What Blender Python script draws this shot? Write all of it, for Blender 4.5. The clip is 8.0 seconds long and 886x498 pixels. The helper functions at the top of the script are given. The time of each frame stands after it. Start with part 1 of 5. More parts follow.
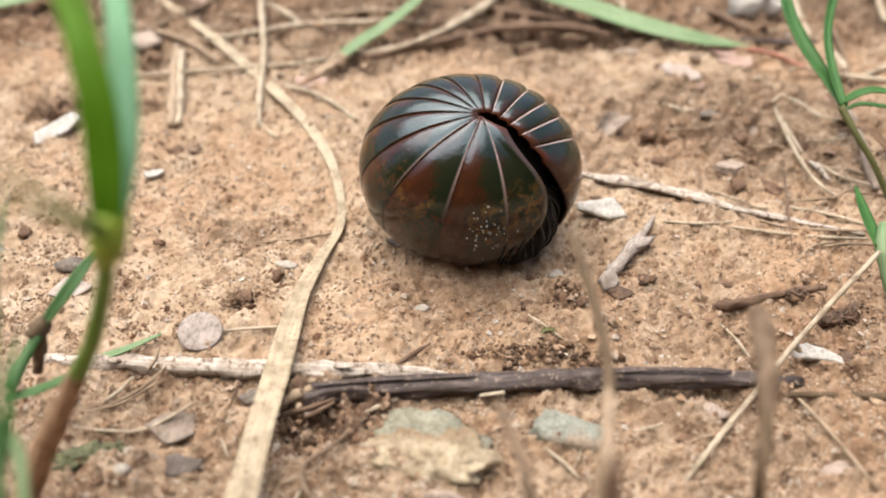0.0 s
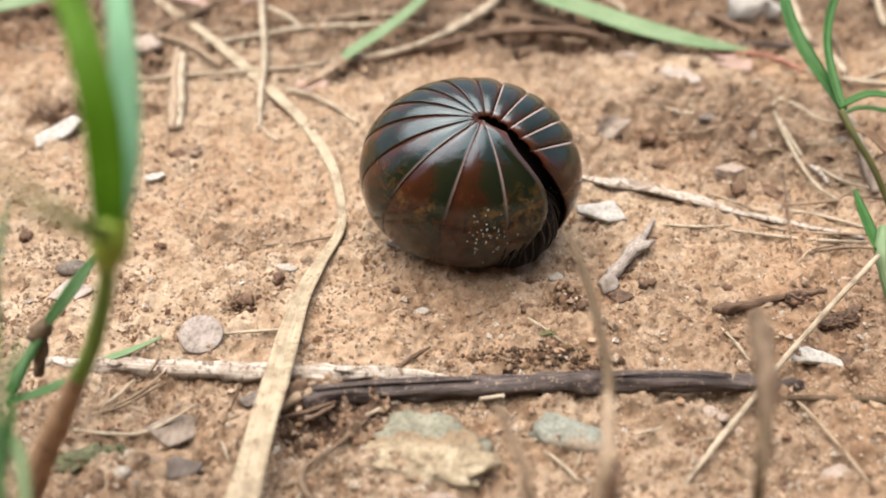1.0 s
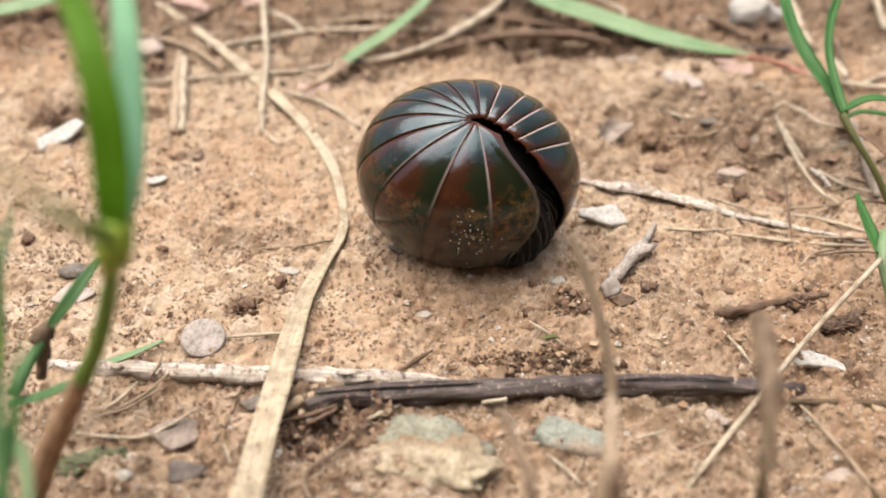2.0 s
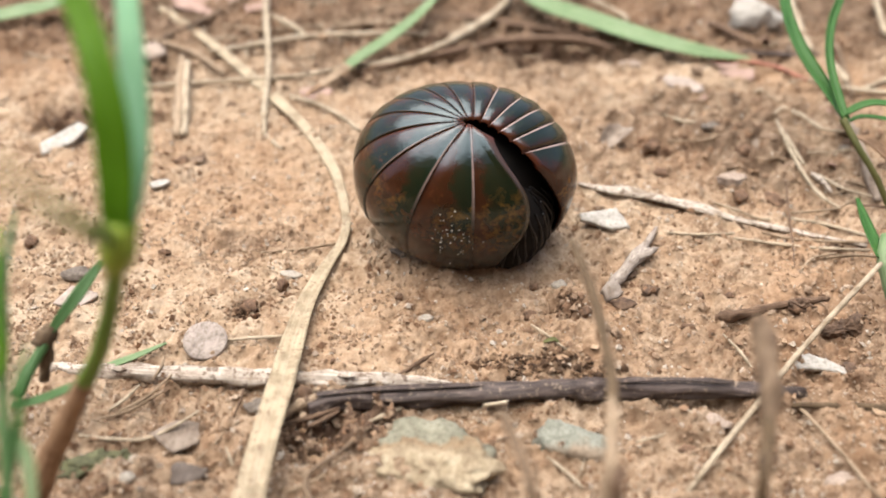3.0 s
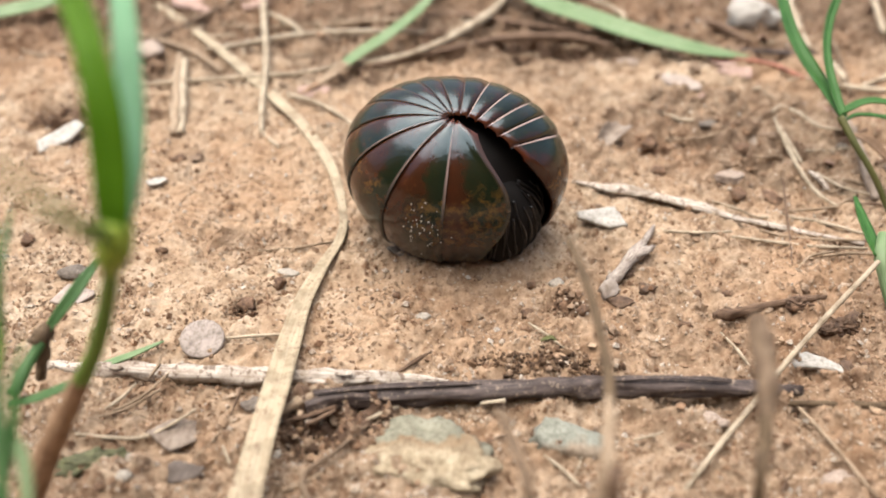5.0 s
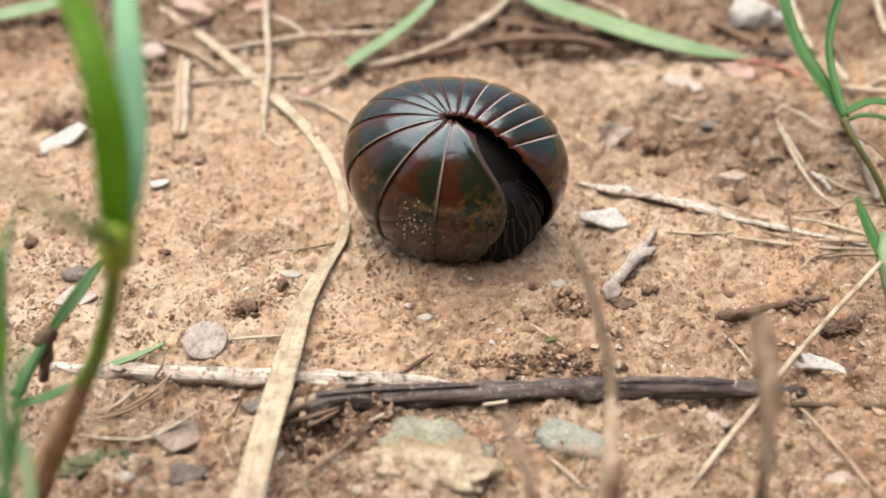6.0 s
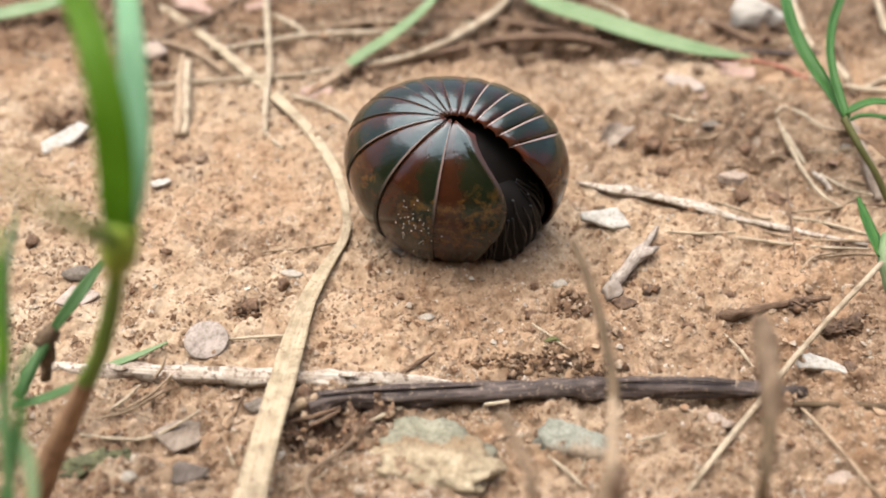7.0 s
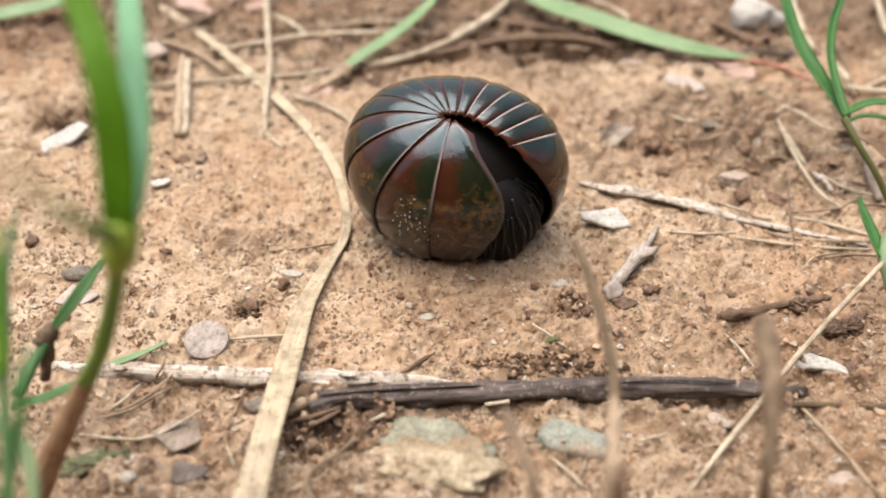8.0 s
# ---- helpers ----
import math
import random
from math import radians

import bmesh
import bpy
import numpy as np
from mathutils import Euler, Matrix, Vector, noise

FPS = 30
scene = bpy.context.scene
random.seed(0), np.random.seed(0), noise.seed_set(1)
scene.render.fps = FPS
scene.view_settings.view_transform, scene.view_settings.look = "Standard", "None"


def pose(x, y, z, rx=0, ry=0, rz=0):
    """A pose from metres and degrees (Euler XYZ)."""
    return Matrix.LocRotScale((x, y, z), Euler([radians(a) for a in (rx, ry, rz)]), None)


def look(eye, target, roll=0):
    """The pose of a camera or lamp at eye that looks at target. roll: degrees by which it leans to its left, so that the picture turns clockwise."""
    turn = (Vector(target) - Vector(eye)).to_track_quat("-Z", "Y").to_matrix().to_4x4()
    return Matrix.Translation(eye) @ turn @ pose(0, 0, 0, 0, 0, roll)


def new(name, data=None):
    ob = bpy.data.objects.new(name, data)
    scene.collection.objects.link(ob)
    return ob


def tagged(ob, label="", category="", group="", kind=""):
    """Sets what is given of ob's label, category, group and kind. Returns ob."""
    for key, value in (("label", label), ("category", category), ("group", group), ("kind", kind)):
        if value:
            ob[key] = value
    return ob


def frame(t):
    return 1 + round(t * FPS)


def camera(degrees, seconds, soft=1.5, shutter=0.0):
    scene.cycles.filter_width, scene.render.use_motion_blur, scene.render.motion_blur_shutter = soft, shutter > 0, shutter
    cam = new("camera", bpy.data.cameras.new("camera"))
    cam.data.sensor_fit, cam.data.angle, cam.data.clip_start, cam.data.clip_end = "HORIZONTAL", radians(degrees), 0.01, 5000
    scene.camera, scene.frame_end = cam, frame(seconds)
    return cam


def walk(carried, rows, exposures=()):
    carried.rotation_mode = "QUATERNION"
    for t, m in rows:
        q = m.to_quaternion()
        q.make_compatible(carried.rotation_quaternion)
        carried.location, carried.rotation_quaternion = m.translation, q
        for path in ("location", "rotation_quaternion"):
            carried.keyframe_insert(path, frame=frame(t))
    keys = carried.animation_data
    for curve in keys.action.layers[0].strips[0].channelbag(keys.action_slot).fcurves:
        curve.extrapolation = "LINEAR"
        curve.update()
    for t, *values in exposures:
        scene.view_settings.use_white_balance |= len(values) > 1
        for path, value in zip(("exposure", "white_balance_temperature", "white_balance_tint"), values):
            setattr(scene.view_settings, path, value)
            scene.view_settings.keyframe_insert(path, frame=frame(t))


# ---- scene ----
cam = camera(55, 8.0, soft=1.85)
cam.data.dof.use_dof = True
cam.data.dof.focus_distance = 0.143
cam.data.dof.aperture_fstop = 11.5
cam.data.dof.aperture_blades = 0
PATH = [
    (0.0, look((0.00036, -0.12377, 0.09689), (0.00069, -0.00055, -0.00201), -0.05)),
    (0.5, look((0.00028, -0.12396, 0.09701), (0.00072, -0.00052, -0.00161), 0.02)),
    (1.0, look((0.00037, -0.12396, 0.09713), (0.00064, -0.00041, -0.00136), -0.05)),
    (1.5, look((0.00010, -0.12386, 0.09711), (0.00041, -0.00021, -0.00124), -0.02)),
    (3.0, look((0.00000, -0.12451, 0.09727), (0.00000, 0.00000, 0.00000), 0.00)),
    (3.5, look((0.00013, -0.12442, 0.09724), (-0.00002, -0.00003, -0.00019), -0.05)),
    (4.0, look((0.00011, -0.12436, 0.09716), (0.00020, -0.00007, -0.00040), -0.02)),
    (4.5, look((0.00015, -0.12434, 0.09719), (0.00048, -0.00014, -0.00047), 0.10)),
    (6.0, look((0.00019, -0.12450, 0.09725), (0.00006, -0.00003, -0.00008), -0.09)),
    (6.5, look((0.00018, -0.12436, 0.09732), (-0.00029, -0.00007, -0.00022), -0.19)),
    (7.0, look((0.00002, -0.12444, 0.09746), (-0.00015, -0.00014, -0.00007), -0.08)),
    (7.5, look((-0.00007, -0.12451, 0.09721), (-0.00013, -0.00003, -0.00009), -0.00)),
    (8.0, look((-0.00019, -0.12443, 0.09715), (-0.00020, 0.00002, -0.00020), 0.02)),
]
walk(cam, PATH)

# ---- daylight: bright, thinly clouded sky ----
world = bpy.data.worlds.new("sky")
scene.world = world
world.use_nodes = True
wn = world.node_tree.nodes
wl = world.node_tree.links
sky = wn.new("ShaderNodeTexSky")
sky.sky_type = 'NISHITA'
sky.sun_disc = False
sky.sun_elevation = radians(76.5)
sky.sun_rotation = radians(-59)
sky.dust_density = 6.0
sky.air_density = 1.0
sky.ozone_density = 0.5
wl.new(sky.outputs[0], wn["Background"].inputs[0])
wn["Background"].inputs[1].default_value = 0.15
sun = new("sun", bpy.data.lights.new("sun", 'SUN'))
sun.data.energy = 4.2
sun.data.angle = radians(76)
sun.data.color = (1.0, 0.99, 0.945)
sun.matrix_world = look((-0.2, 0.12, 0.972), (0, 0, 0))
scene.view_settings.exposure = 0.75

MM = 0.001


# ---- materials ----
def mat_new(name, rough=0.8, spec=0.3):
    m = bpy.data.materials.new(name)
    m.use_nodes = True
    b = m.node_tree.nodes["Principled BSDF"]
    b.inputs["Roughness"].default_value = rough
    b.inputs["Specular IOR Level"].default_value = spec
    return m, m.node_tree, b


def ramp(nt, src, stops):
    r = nt.nodes.new("ShaderNodeValToRGB")
    el = r.color_ramp.elements
    while len(el) < len(stops):
        el.new(0.5)
    for e, (p, c) in zip(el, stops):
        e.position = p
        e.color = (*c, 1) if len(c) == 3 else c
    nt.links.new(src, r.inputs[0])
    return r.outputs[0]


def noise_tex(nt, scale, detail=4, rough=0.6, coord=None, kind="Object", stretch=None):
    tc = nt.nodes.new("ShaderNodeTexCoord")
    src = tc.outputs[kind]
    if stretch:
        mp = nt.nodes.new("ShaderNodeMapping")
        mp.inputs["Scale"].default_value = stretch
        nt.links.new(src, mp.inputs[0])
        src = mp.outputs[0]
    n = nt.nodes.new("ShaderNodeTexNoise")
    n.inputs["Scale"].default_value = scale
    n.inputs["Detail"].default_value = detail
    n.inputs["Roughness"].default_value = rough
    nt.links.new(src, n.inputs["Vector"])
    return n.outputs["Fac"]


def mix(nt, fac, a, b, mode='MIX'):
    m = nt.nodes.new("ShaderNodeMix")
    m.data_type = 'RGBA'
    m.blend_type = mode
    ins = {"f": m.inputs[0], "a": m.inputs[6], "b": m.inputs[7]}
    for k, v in (("f", fac), ("a", a), ("b", b)):
        if isinstance(v, (int, float)):
            ins[k].default_value = v
        elif isinstance(v, tuple):
            ins[k].default_value = (*v, 1)
        else:
            nt.links.new(v, ins[k])
    return m.outputs[2]


def bump(nt, b, height, strength, dist):
    n = nt.nodes.new("ShaderNodeBump")
    n.inputs["Strength"].default_value = strength
    n.inputs["Distance"].default_value = dist
    nt.links.new(height, n.inputs["Height"])
    nt.links.new(n.outputs[0], b.inputs["Normal"])


def island_random(nt):
    g = nt.nodes.new("ShaderNodeNewGeometry")
    return g.outputs["Random Per Island"]


def soil_material():
    m, nt, b = mat_new("sandy_soil", 0.92, 0.15)
    broad = noise_tex(nt, 22, 3, 0.55)
    mid = noise_tex(nt, 160, 4, 0.65)
    fine = noise_tex(nt, 1000, 5, 0.75)
    base = ramp(nt, mid, [(0.30, (0.17, 0.11, 0.0697)), (0.46, (0.268, 0.193, 0.129)), (0.66, (0.33, 0.26, 0.188))])
    # darker crumbly soil; the far crevice's shade is painted through the same mask
    dark_and_shade = nt.nodes.new("ShaderNodeAttribute")
    dark_and_shade.attribute_name = "dark_and_shade"
    base = mix(nt, dark_and_shade.outputs["Fac"], base, ramp(nt, mid, [(0.3, (0.043, 0.026, 0.018)), (0.7, (0.165, 0.106, 0.072))]))
    base = mix(nt, ramp(nt, broad, [(0.44, (0, 0, 0)), (0.68, (0.42, 0.42, 0.42))]), base, (0.244, 0.134, 0.071))
    grain = ramp(nt, fine, [(0.28, (0.58, 0.48, 0.42)), (0.44, (0.88, 0.85, 0.82)), (0.56, (1.06, 1.06, 1.06)), (0.70, (1.22, 1.22, 1.20))])
    base = mix(nt, 1.0, base, grain, 'MULTIPLY')
    nt.links.new(base, b.inputs["Base Color"])
    bump(nt, b, noise_tex(nt, 480, 5, 0.7), 0.8, 0.0007)
    return m


def crumb_material(name, tones):
    m, nt, b = mat_new(name, 0.92, 0.15)
    c = ramp(nt, island_random(nt), list(zip((0.0, 0.28, 0.62, 0.88, 0.98), tones)))
    patch = noise_tex(nt, 95, 4, 0.6)
    c = mix(nt, 1.0, c, ramp(nt, patch, [(0.36, (0.80, 0.70, 0.63)), (0.52, (1.0, 0.98, 0.96)), (0.66, (1.06, 1.06, 1.04))]), 'MULTIPLY')
    f = noise_tex(nt, 1800, 3, 0.7)
    c = mix(nt, 1.0, c, ramp(nt, f, [(0.3, (0.68, 0.63, 0.58)), (0.6, (1.1, 1.1, 1.1))]), 'MULTIPLY')
    nt.links.new(c, b.inputs["Base Color"])
    bump(nt, b, f, 0.6, 0.0003)
    return m


def fibre_material(name, dark, light, rough=0.75, spots=0.0, spot_colour=(0.1, 0.06, 0.04)):
    """Dry plant fibre, bark or leaf: streaks along the strand (UV v) with stains."""
    m, nt, b = mat_new(name, rough, 0.25)
    streak = noise_tex(nt, 9, 4, 0.6, kind="UV", stretch=(3.0, 0.22, 1))
    stain = noise_tex(nt, 260, 4, 0.65)
    c = ramp(nt, streak, [(0.32, dark), (0.62, light)])
    c = mix(nt, 1.0, c, ramp(nt, stain, [(0.3, (0.55, 0.5, 0.45)), (0.55, (1.05, 1.05, 1.05))]), 'MULTIPLY')
    if spots:
        s = noise_tex(nt, 900, 3, 0.7)
        c = mix(nt, ramp(nt, s, [(0.60 - 0.1 * spots, (0, 0, 0)), (0.66 - 0.1 * spots, (0.85, 0.85, 0.85))]), c, spot_colour)
    nt.links.new(c, b.inputs["Base Color"])
    bump(nt, b, streak, 0.5, 0.0004)
    return m


def leaf_material(name, dark, light, rough=0.45, through_light=0.25):
    m, nt, b = mat_new(name, rough, 0.18)
    streak = noise_tex(nt, 7, 3, 0.5, kind="UV", stretch=(4.0, 0.15, 1))
    blot = noise_tex(nt, 120, 3, 0.6)
    c = mix(nt, 0.5, ramp(nt, streak, [(0.3, dark), (0.65, light)]), ramp(nt, blot, [(0.3, dark), (0.7, light)]))
    nt.links.new(c, b.inputs["Base Color"])
    t = nt.nodes.new("ShaderNodeBsdfTranslucent")
    nt.links.new(c, t.inputs["Color"])
    mx = nt.nodes.new("ShaderNodeMixShader")
    mx.inputs[0].default_value = through_light
    nt.links.new(b.outputs[0], mx.inputs[1])
    nt.links.new(t.outputs[0], mx.inputs[2])
    nt.links.new(mx.outputs[0], nt.nodes["Material Output"].inputs[0])
    bump(nt, b, streak, 0.3, 0.0003)
    return m


def stone_material(name, dark, light, patch=None, scale=220, relief_mm=0.6):
    m, nt, b = mat_new(name, 0.8, 0.3)
    n = noise_tex(nt, scale, 5, 0.65)
    c = ramp(nt, n, [(0.3, dark), (0.65, light)])
    if patch:
        p = noise_tex(nt, scale * 0.35, 3, 0.6)
        c = mix(nt, ramp(nt, p, [(0.48, (0, 0, 0)), (0.58, (0.85, 0.85, 0.85))]), c, patch)
    g = noise_tex(nt, 1700, 3, 0.7)
    c = mix(nt, 1.0, c, ramp(nt, g, [(0.3, (0.62, 0.6, 0.57)), (0.55, (1.05, 1.05, 1.05))]), 'MULTIPLY')
    nt.links.new(c, b.inputs["Base Color"])
    bump(nt, b, n, 0.5, relief_mm * 0.001)
    return m


def scaled(nt, a, ka, b, kb):
    """ka * a + kb * b of two values."""
    m = nt.nodes.new("ShaderNodeMath")
    m.operation = 'MULTIPLY'
    nt.links.new(b, m.inputs[0])
    m.inputs[1].default_value = kb
    n = nt.nodes.new("ShaderNodeMath")
    n.operation = 'MULTIPLY_ADD'
    nt.links.new(a, n.inputs[0])
    n.inputs[1].default_value = ka
    nt.links.new(m.outputs[0], n.inputs[2])
    return n.outputs[0]


def times(nt, a, b):
    m = nt.nodes.new("ShaderNodeMath")
    m.operation = 'MULTIPLY'
    nt.links.new(a, m.inputs[0])
    nt.links.new(b, m.inputs[1])
    return m.outputs[0]


def grey(*stops):
    return [(p, (v, v, v)) for p, v in stops]


def banded_stone_material():
    """A yellow stone whose back is grey-green with a rusty seam between."""
    m, nt, b = mat_new("yellow_stone", 0.85, 0.25)
    n = noise_tex(nt, 260, 5, 0.65)
    tc = nt.nodes.new("ShaderNodeTexCoord")
    sep = nt.nodes.new("ShaderNodeSeparateXYZ")
    nt.links.new(tc.outputs["Object"], sep.inputs[0])
    place = scaled(nt, sep.outputs[1], 60.0, noise_tex(nt, 130, 4, 0.65), 0.7)
    yellow = ramp(nt, n, [(0.32, (0.12, 0.083, 0.052)), (0.48, (0.24, 0.19, 0.125)), (0.66, (0.34, 0.29, 0.205))])
    green = ramp(nt, n, [(0.32, (0.085, 0.08, 0.055)), (0.66, (0.215, 0.205, 0.155))])
    c = mix(nt, ramp(nt, place, grey((0.37, 0), (0.42, 0.8))), yellow, (0.17, 0.115, 0.068))
    c = mix(nt, ramp(nt, place, grey((0.44, 0), (0.50, 1))), c, green)
    c = mix(nt, 1.0, c, ramp(nt, noise_tex(nt, 1400, 3, 0.7), [(0.3, (0.66, 0.62, 0.58)), (0.55, (1.05, 1.05, 1.05))]), 'MULTIPLY')
    nt.links.new(c, b.inputs["Base Color"])
    bump(nt, b, n, 0.6, 0.001)
    return m


def shell_material(name, rim_colour):
    """Polished chitin: each plate olive-black behind its free rim and red-brown ahead, with ochre freckles on the flank
    and a pale rim that carries a painted highlight on the upper ball.
    """
    m, nt, b = mat_new(name, 0.3, 0.5)
    uv = nt.nodes.new("ShaderNodeTexCoord")
    sep = nt.nodes.new("ShaderNodeSeparateXYZ")
    nt.links.new(uv.outputs["UV"], sep.inputs[0])
    u, v = sep.outputs[0], sep.outputs[1]
    band = scaled(nt, u, 0.5, noise_tex(nt, 170, 5, 0.65), 0.62)
    c = ramp(nt, band, [(0.34, (0.0055, 0.0095, 0.0035)), (0.46, (0.010, 0.011, 0.004)), (0.55, (0.026, 0.009, 0.003)), (0.68, (0.036, 0.010, 0.003))])
    rust = times(nt, ramp(nt, noise_tex(nt, 760, 6, 0.75), grey((0.47, 0), (0.57, 1))), ramp(nt, scaled(nt, v, 1.0, noise_tex(nt, 210, 3, 0.6), 0.7), grey((0.62, 0), (0.74, 0.6), (0.98, 0.6), (1.08, 0))))
    c = mix(nt, rust, c, (0.062, 0.019, 0.006))
    flank = ramp(nt, scaled(nt, v, 1.0, noise_tex(nt, 150, 3, 0.6), 0.5), grey((0.74, 0), (0.82, 0.9), (0.98, 0.9), (1.08, 0)))
    ochre = times(nt, ramp(nt, noise_tex(nt, 700, 5, 0.75), grey((0.48, 0), (0.62, 0.6))), times(nt, flank, ramp(nt, noise_tex(nt, 75, 3, 0.6), grey((0.43, 0), (0.56, 1)))))
    c = mix(nt, ochre, c, (0.15, 0.075, 0.016))
    # pinkish rim; its highlight is painted in by fading the colour below mid-height
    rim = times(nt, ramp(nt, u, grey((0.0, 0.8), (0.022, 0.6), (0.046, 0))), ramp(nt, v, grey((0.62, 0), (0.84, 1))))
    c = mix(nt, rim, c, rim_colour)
    c = mix(nt, ramp(nt, v, grey((0.965, 0), (0.995, 0.5))), c, (0.10, 0.025, 0.012))
    nt.links.new(c, b.inputs["Base Color"])
    nt.links.new(ramp(nt, noise_tex(nt, 300, 4, 0.6), grey((0.3, 0.09), (0.7, 0.19))), b.inputs["Roughness"])
    # sky blue of the highlights put into the sheen's tint
    b.inputs["Specular Tint"].default_value = (0.72, 0.88, 1.0, 1)
    bump(nt, b, noise_tex(nt, 520, 5, 0.65), 0.22, 0.0004)
    return m


def plain_material(name, colour, rough=0.5, vary=0.35, scale=300, spec=0.4):
    m, nt, b = mat_new(name, rough, spec)
    n = noise_tex(nt, scale, 4, 0.6)
    lo = tuple(v * (1 - vary) for v in colour)
    hi = tuple(min(v * (1 + vary), 1) for v in colour)
    nt.links.new(ramp(nt, n, [(0.3, lo), (0.7, hi)]), b.inputs["Base Color"])
    bump(nt, b, n, 0.3, 0.0002)
    return m


SOIL = soil_material()
CRUMB = crumb_material("soil_crumb", ((0.115, 0.069, 0.044), (0.217, 0.146, 0.0971), (0.251, 0.175, 0.118), (0.296, 0.217, 0.148), (0.342, 0.295, 0.243)))
GRAIN = crumb_material("sand_grain", ((0.17, 0.107, 0.0697), (0.251, 0.175, 0.118), (0.292, 0.216, 0.153), (0.339, 0.271, 0.205), (0.386, 0.356, 0.312)))
STRAW = fibre_material("pale_straw", (0.244, 0.183, 0.122), (0.386, 0.33, 0.244))
STRAW_DARK = fibre_material("old_straw", (0.162, 0.107, 0.0661), (0.295, 0.224, 0.153))
BLADE_DRY = fibre_material("dry_blade_fibre", (0.255, 0.195, 0.125), (0.325, 0.27, 0.185), 0.6, 0.12, (0.15, 0.095, 0.06))
BARK_DARK = fibre_material("dark_bark", (0.0153, 0.0107, 0.00918), (0.0861, 0.0635, 0.0559), 0.6, 0.16, (0.203, 0.153, 0.112))
BARK_PALE = fibre_material("weathered_wood", (0.22, 0.165, 0.125), (0.44, 0.395, 0.34), 0.9, 0.6, (0.10, 0.065, 0.045))
TWIG = fibre_material("brown_twig", (0.061, 0.0356, 0.0229), (0.153, 0.0968, 0.061))
TWIG_PALE = fibre_material("grey_brown_twig", (0.0779, 0.0492, 0.0312), (0.164, 0.115, 0.0738))
WOOD_GREY = fibre_material("grey_wood", (0.131, 0.102, 0.082), (0.328, 0.283, 0.246), 0.9)
STALK_BROWN = fibre_material("brown_stalk", (0.045, 0.028, 0.015), (0.115, 0.078, 0.044))
SHEATH = fibre_material("brown_sheath", (0.14, 0.075, 0.04), (0.27, 0.175, 0.105))
GREEN = leaf_material("grass_green", (0.0877, 0.21, 0.00701), (0.135, 0.281, 0.0176), 0.5, 0.6)
GREEN_PALE = leaf_material("grass_pale_green", (0.22, 0.44, 0.25), (0.30, 0.53, 0.34), 0.45, 0.55)
GREEN_MID = leaf_material("grass_mid_green", (0.058, 0.135, 0.042), (0.11, 0.205, 0.082), 0.45, 0.5)
GREEN_DARK = leaf_material("grass_dark_green", (0.0254, 0.0861, 0.0153), (0.0559, 0.143, 0.0356), 0.4, 0.3)
STEM_OLIVE = leaf_material("olive_stem", (0.0476, 0.0541, 0.0164), (0.107, 0.102, 0.0369), 0.5, 0.1)
GREEN_BACK = leaf_material("grass_back_green", (0.0968, 0.173, 0.0661), (0.224, 0.289, 0.162))
GREEN_NODE = leaf_material("grass_node_green", (0.183, 0.264, 0.0254), (0.285, 0.356, 0.061), 0.5, 0.3)
GREEN_STEM = leaf_material("grass_stem_green", (0.0918, 0.173, 0.0254), (0.173, 0.254, 0.0508), 0.5, 0.3)
STONE_YELLOW = banded_stone_material()
STONE_GREEN = stone_material("grey_green_stone", (0.107, 0.107, 0.082), (0.234, 0.236, 0.197), (0.221, 0.164, 0.115), 300)
STONE_WHITE = stone_material("white_stone", (0.213, 0.183, 0.148), (0.335, 0.3, 0.254))
CHIP = stone_material("pale_chip", (0.246, 0.226, 0.201), (0.385, 0.361, 0.324), None, 200, 0.3)
CHIP_PINK = stone_material("pinkish_chip", (0.213, 0.168, 0.137), (0.305, 0.254, 0.219), None, 300, 0.12)
STONE_PINK = stone_material("pinkish_stone", (0.213, 0.157, 0.122), (0.315, 0.254, 0.208))
STONE_GREY = stone_material("grey_stone", (0.0661, 0.0508, 0.0407), (0.173, 0.145, 0.12))
DISC = stone_material("grey_pink_disc", (0.155, 0.125, 0.105), (0.27, 0.225, 0.195), None, 420, 0.3)
LEAF_DRY = stone_material("dry_leaf", (0.125, 0.09, 0.068), (0.235, 0.19, 0.152), None, 240, 0.9)
LEAF_DARK = fibre_material("dark_dry_leaf", (0.0458, 0.0356, 0.0305), (0.127, 0.102, 0.0861))
LEAF_PINK = fibre_material("pinkish_dry_leaf", (0.234, 0.143, 0.112), (0.326, 0.229, 0.188))
HUMUS = crumb_material("humus", ((0.0287, 0.018, 0.0123), (0.0574, 0.0361, 0.023), (0.0984, 0.0599, 0.0369), (0.164, 0.107, 0.0656), (0.246, 0.18, 0.131)))
CLOD = stone_material("soil_clod", (0.0471, 0.025, 0.0151), (0.17, 0.1, 0.059), None, 400)
CLOD_DARK = stone_material("dark_soil_clod", (0.0356, 0.0203, 0.0132), (0.132, 0.0813, 0.0508), None, 500)
CLOD_TAN = stone_material("tan_soil_clod", (0.127, 0.0801, 0.051), (0.283, 0.205, 0.141), None, 420, 0.9)
MOSS = plain_material("moss", (0.075, 0.075, 0.036), 0.9, 0.6, 700)
RED = plain_material("reddish_stalk", (0.254, 0.0968, 0.061), 0.6)
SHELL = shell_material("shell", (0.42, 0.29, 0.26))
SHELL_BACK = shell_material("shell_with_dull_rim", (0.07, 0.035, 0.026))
LEG = plain_material("leg_chitin", (0.008, 0.007, 0.007), 0.34, spec=0.32)
UNDER = plain_material("underside_chitin", (0.005, 0.004, 0.0036), 0.7, spec=0.16)


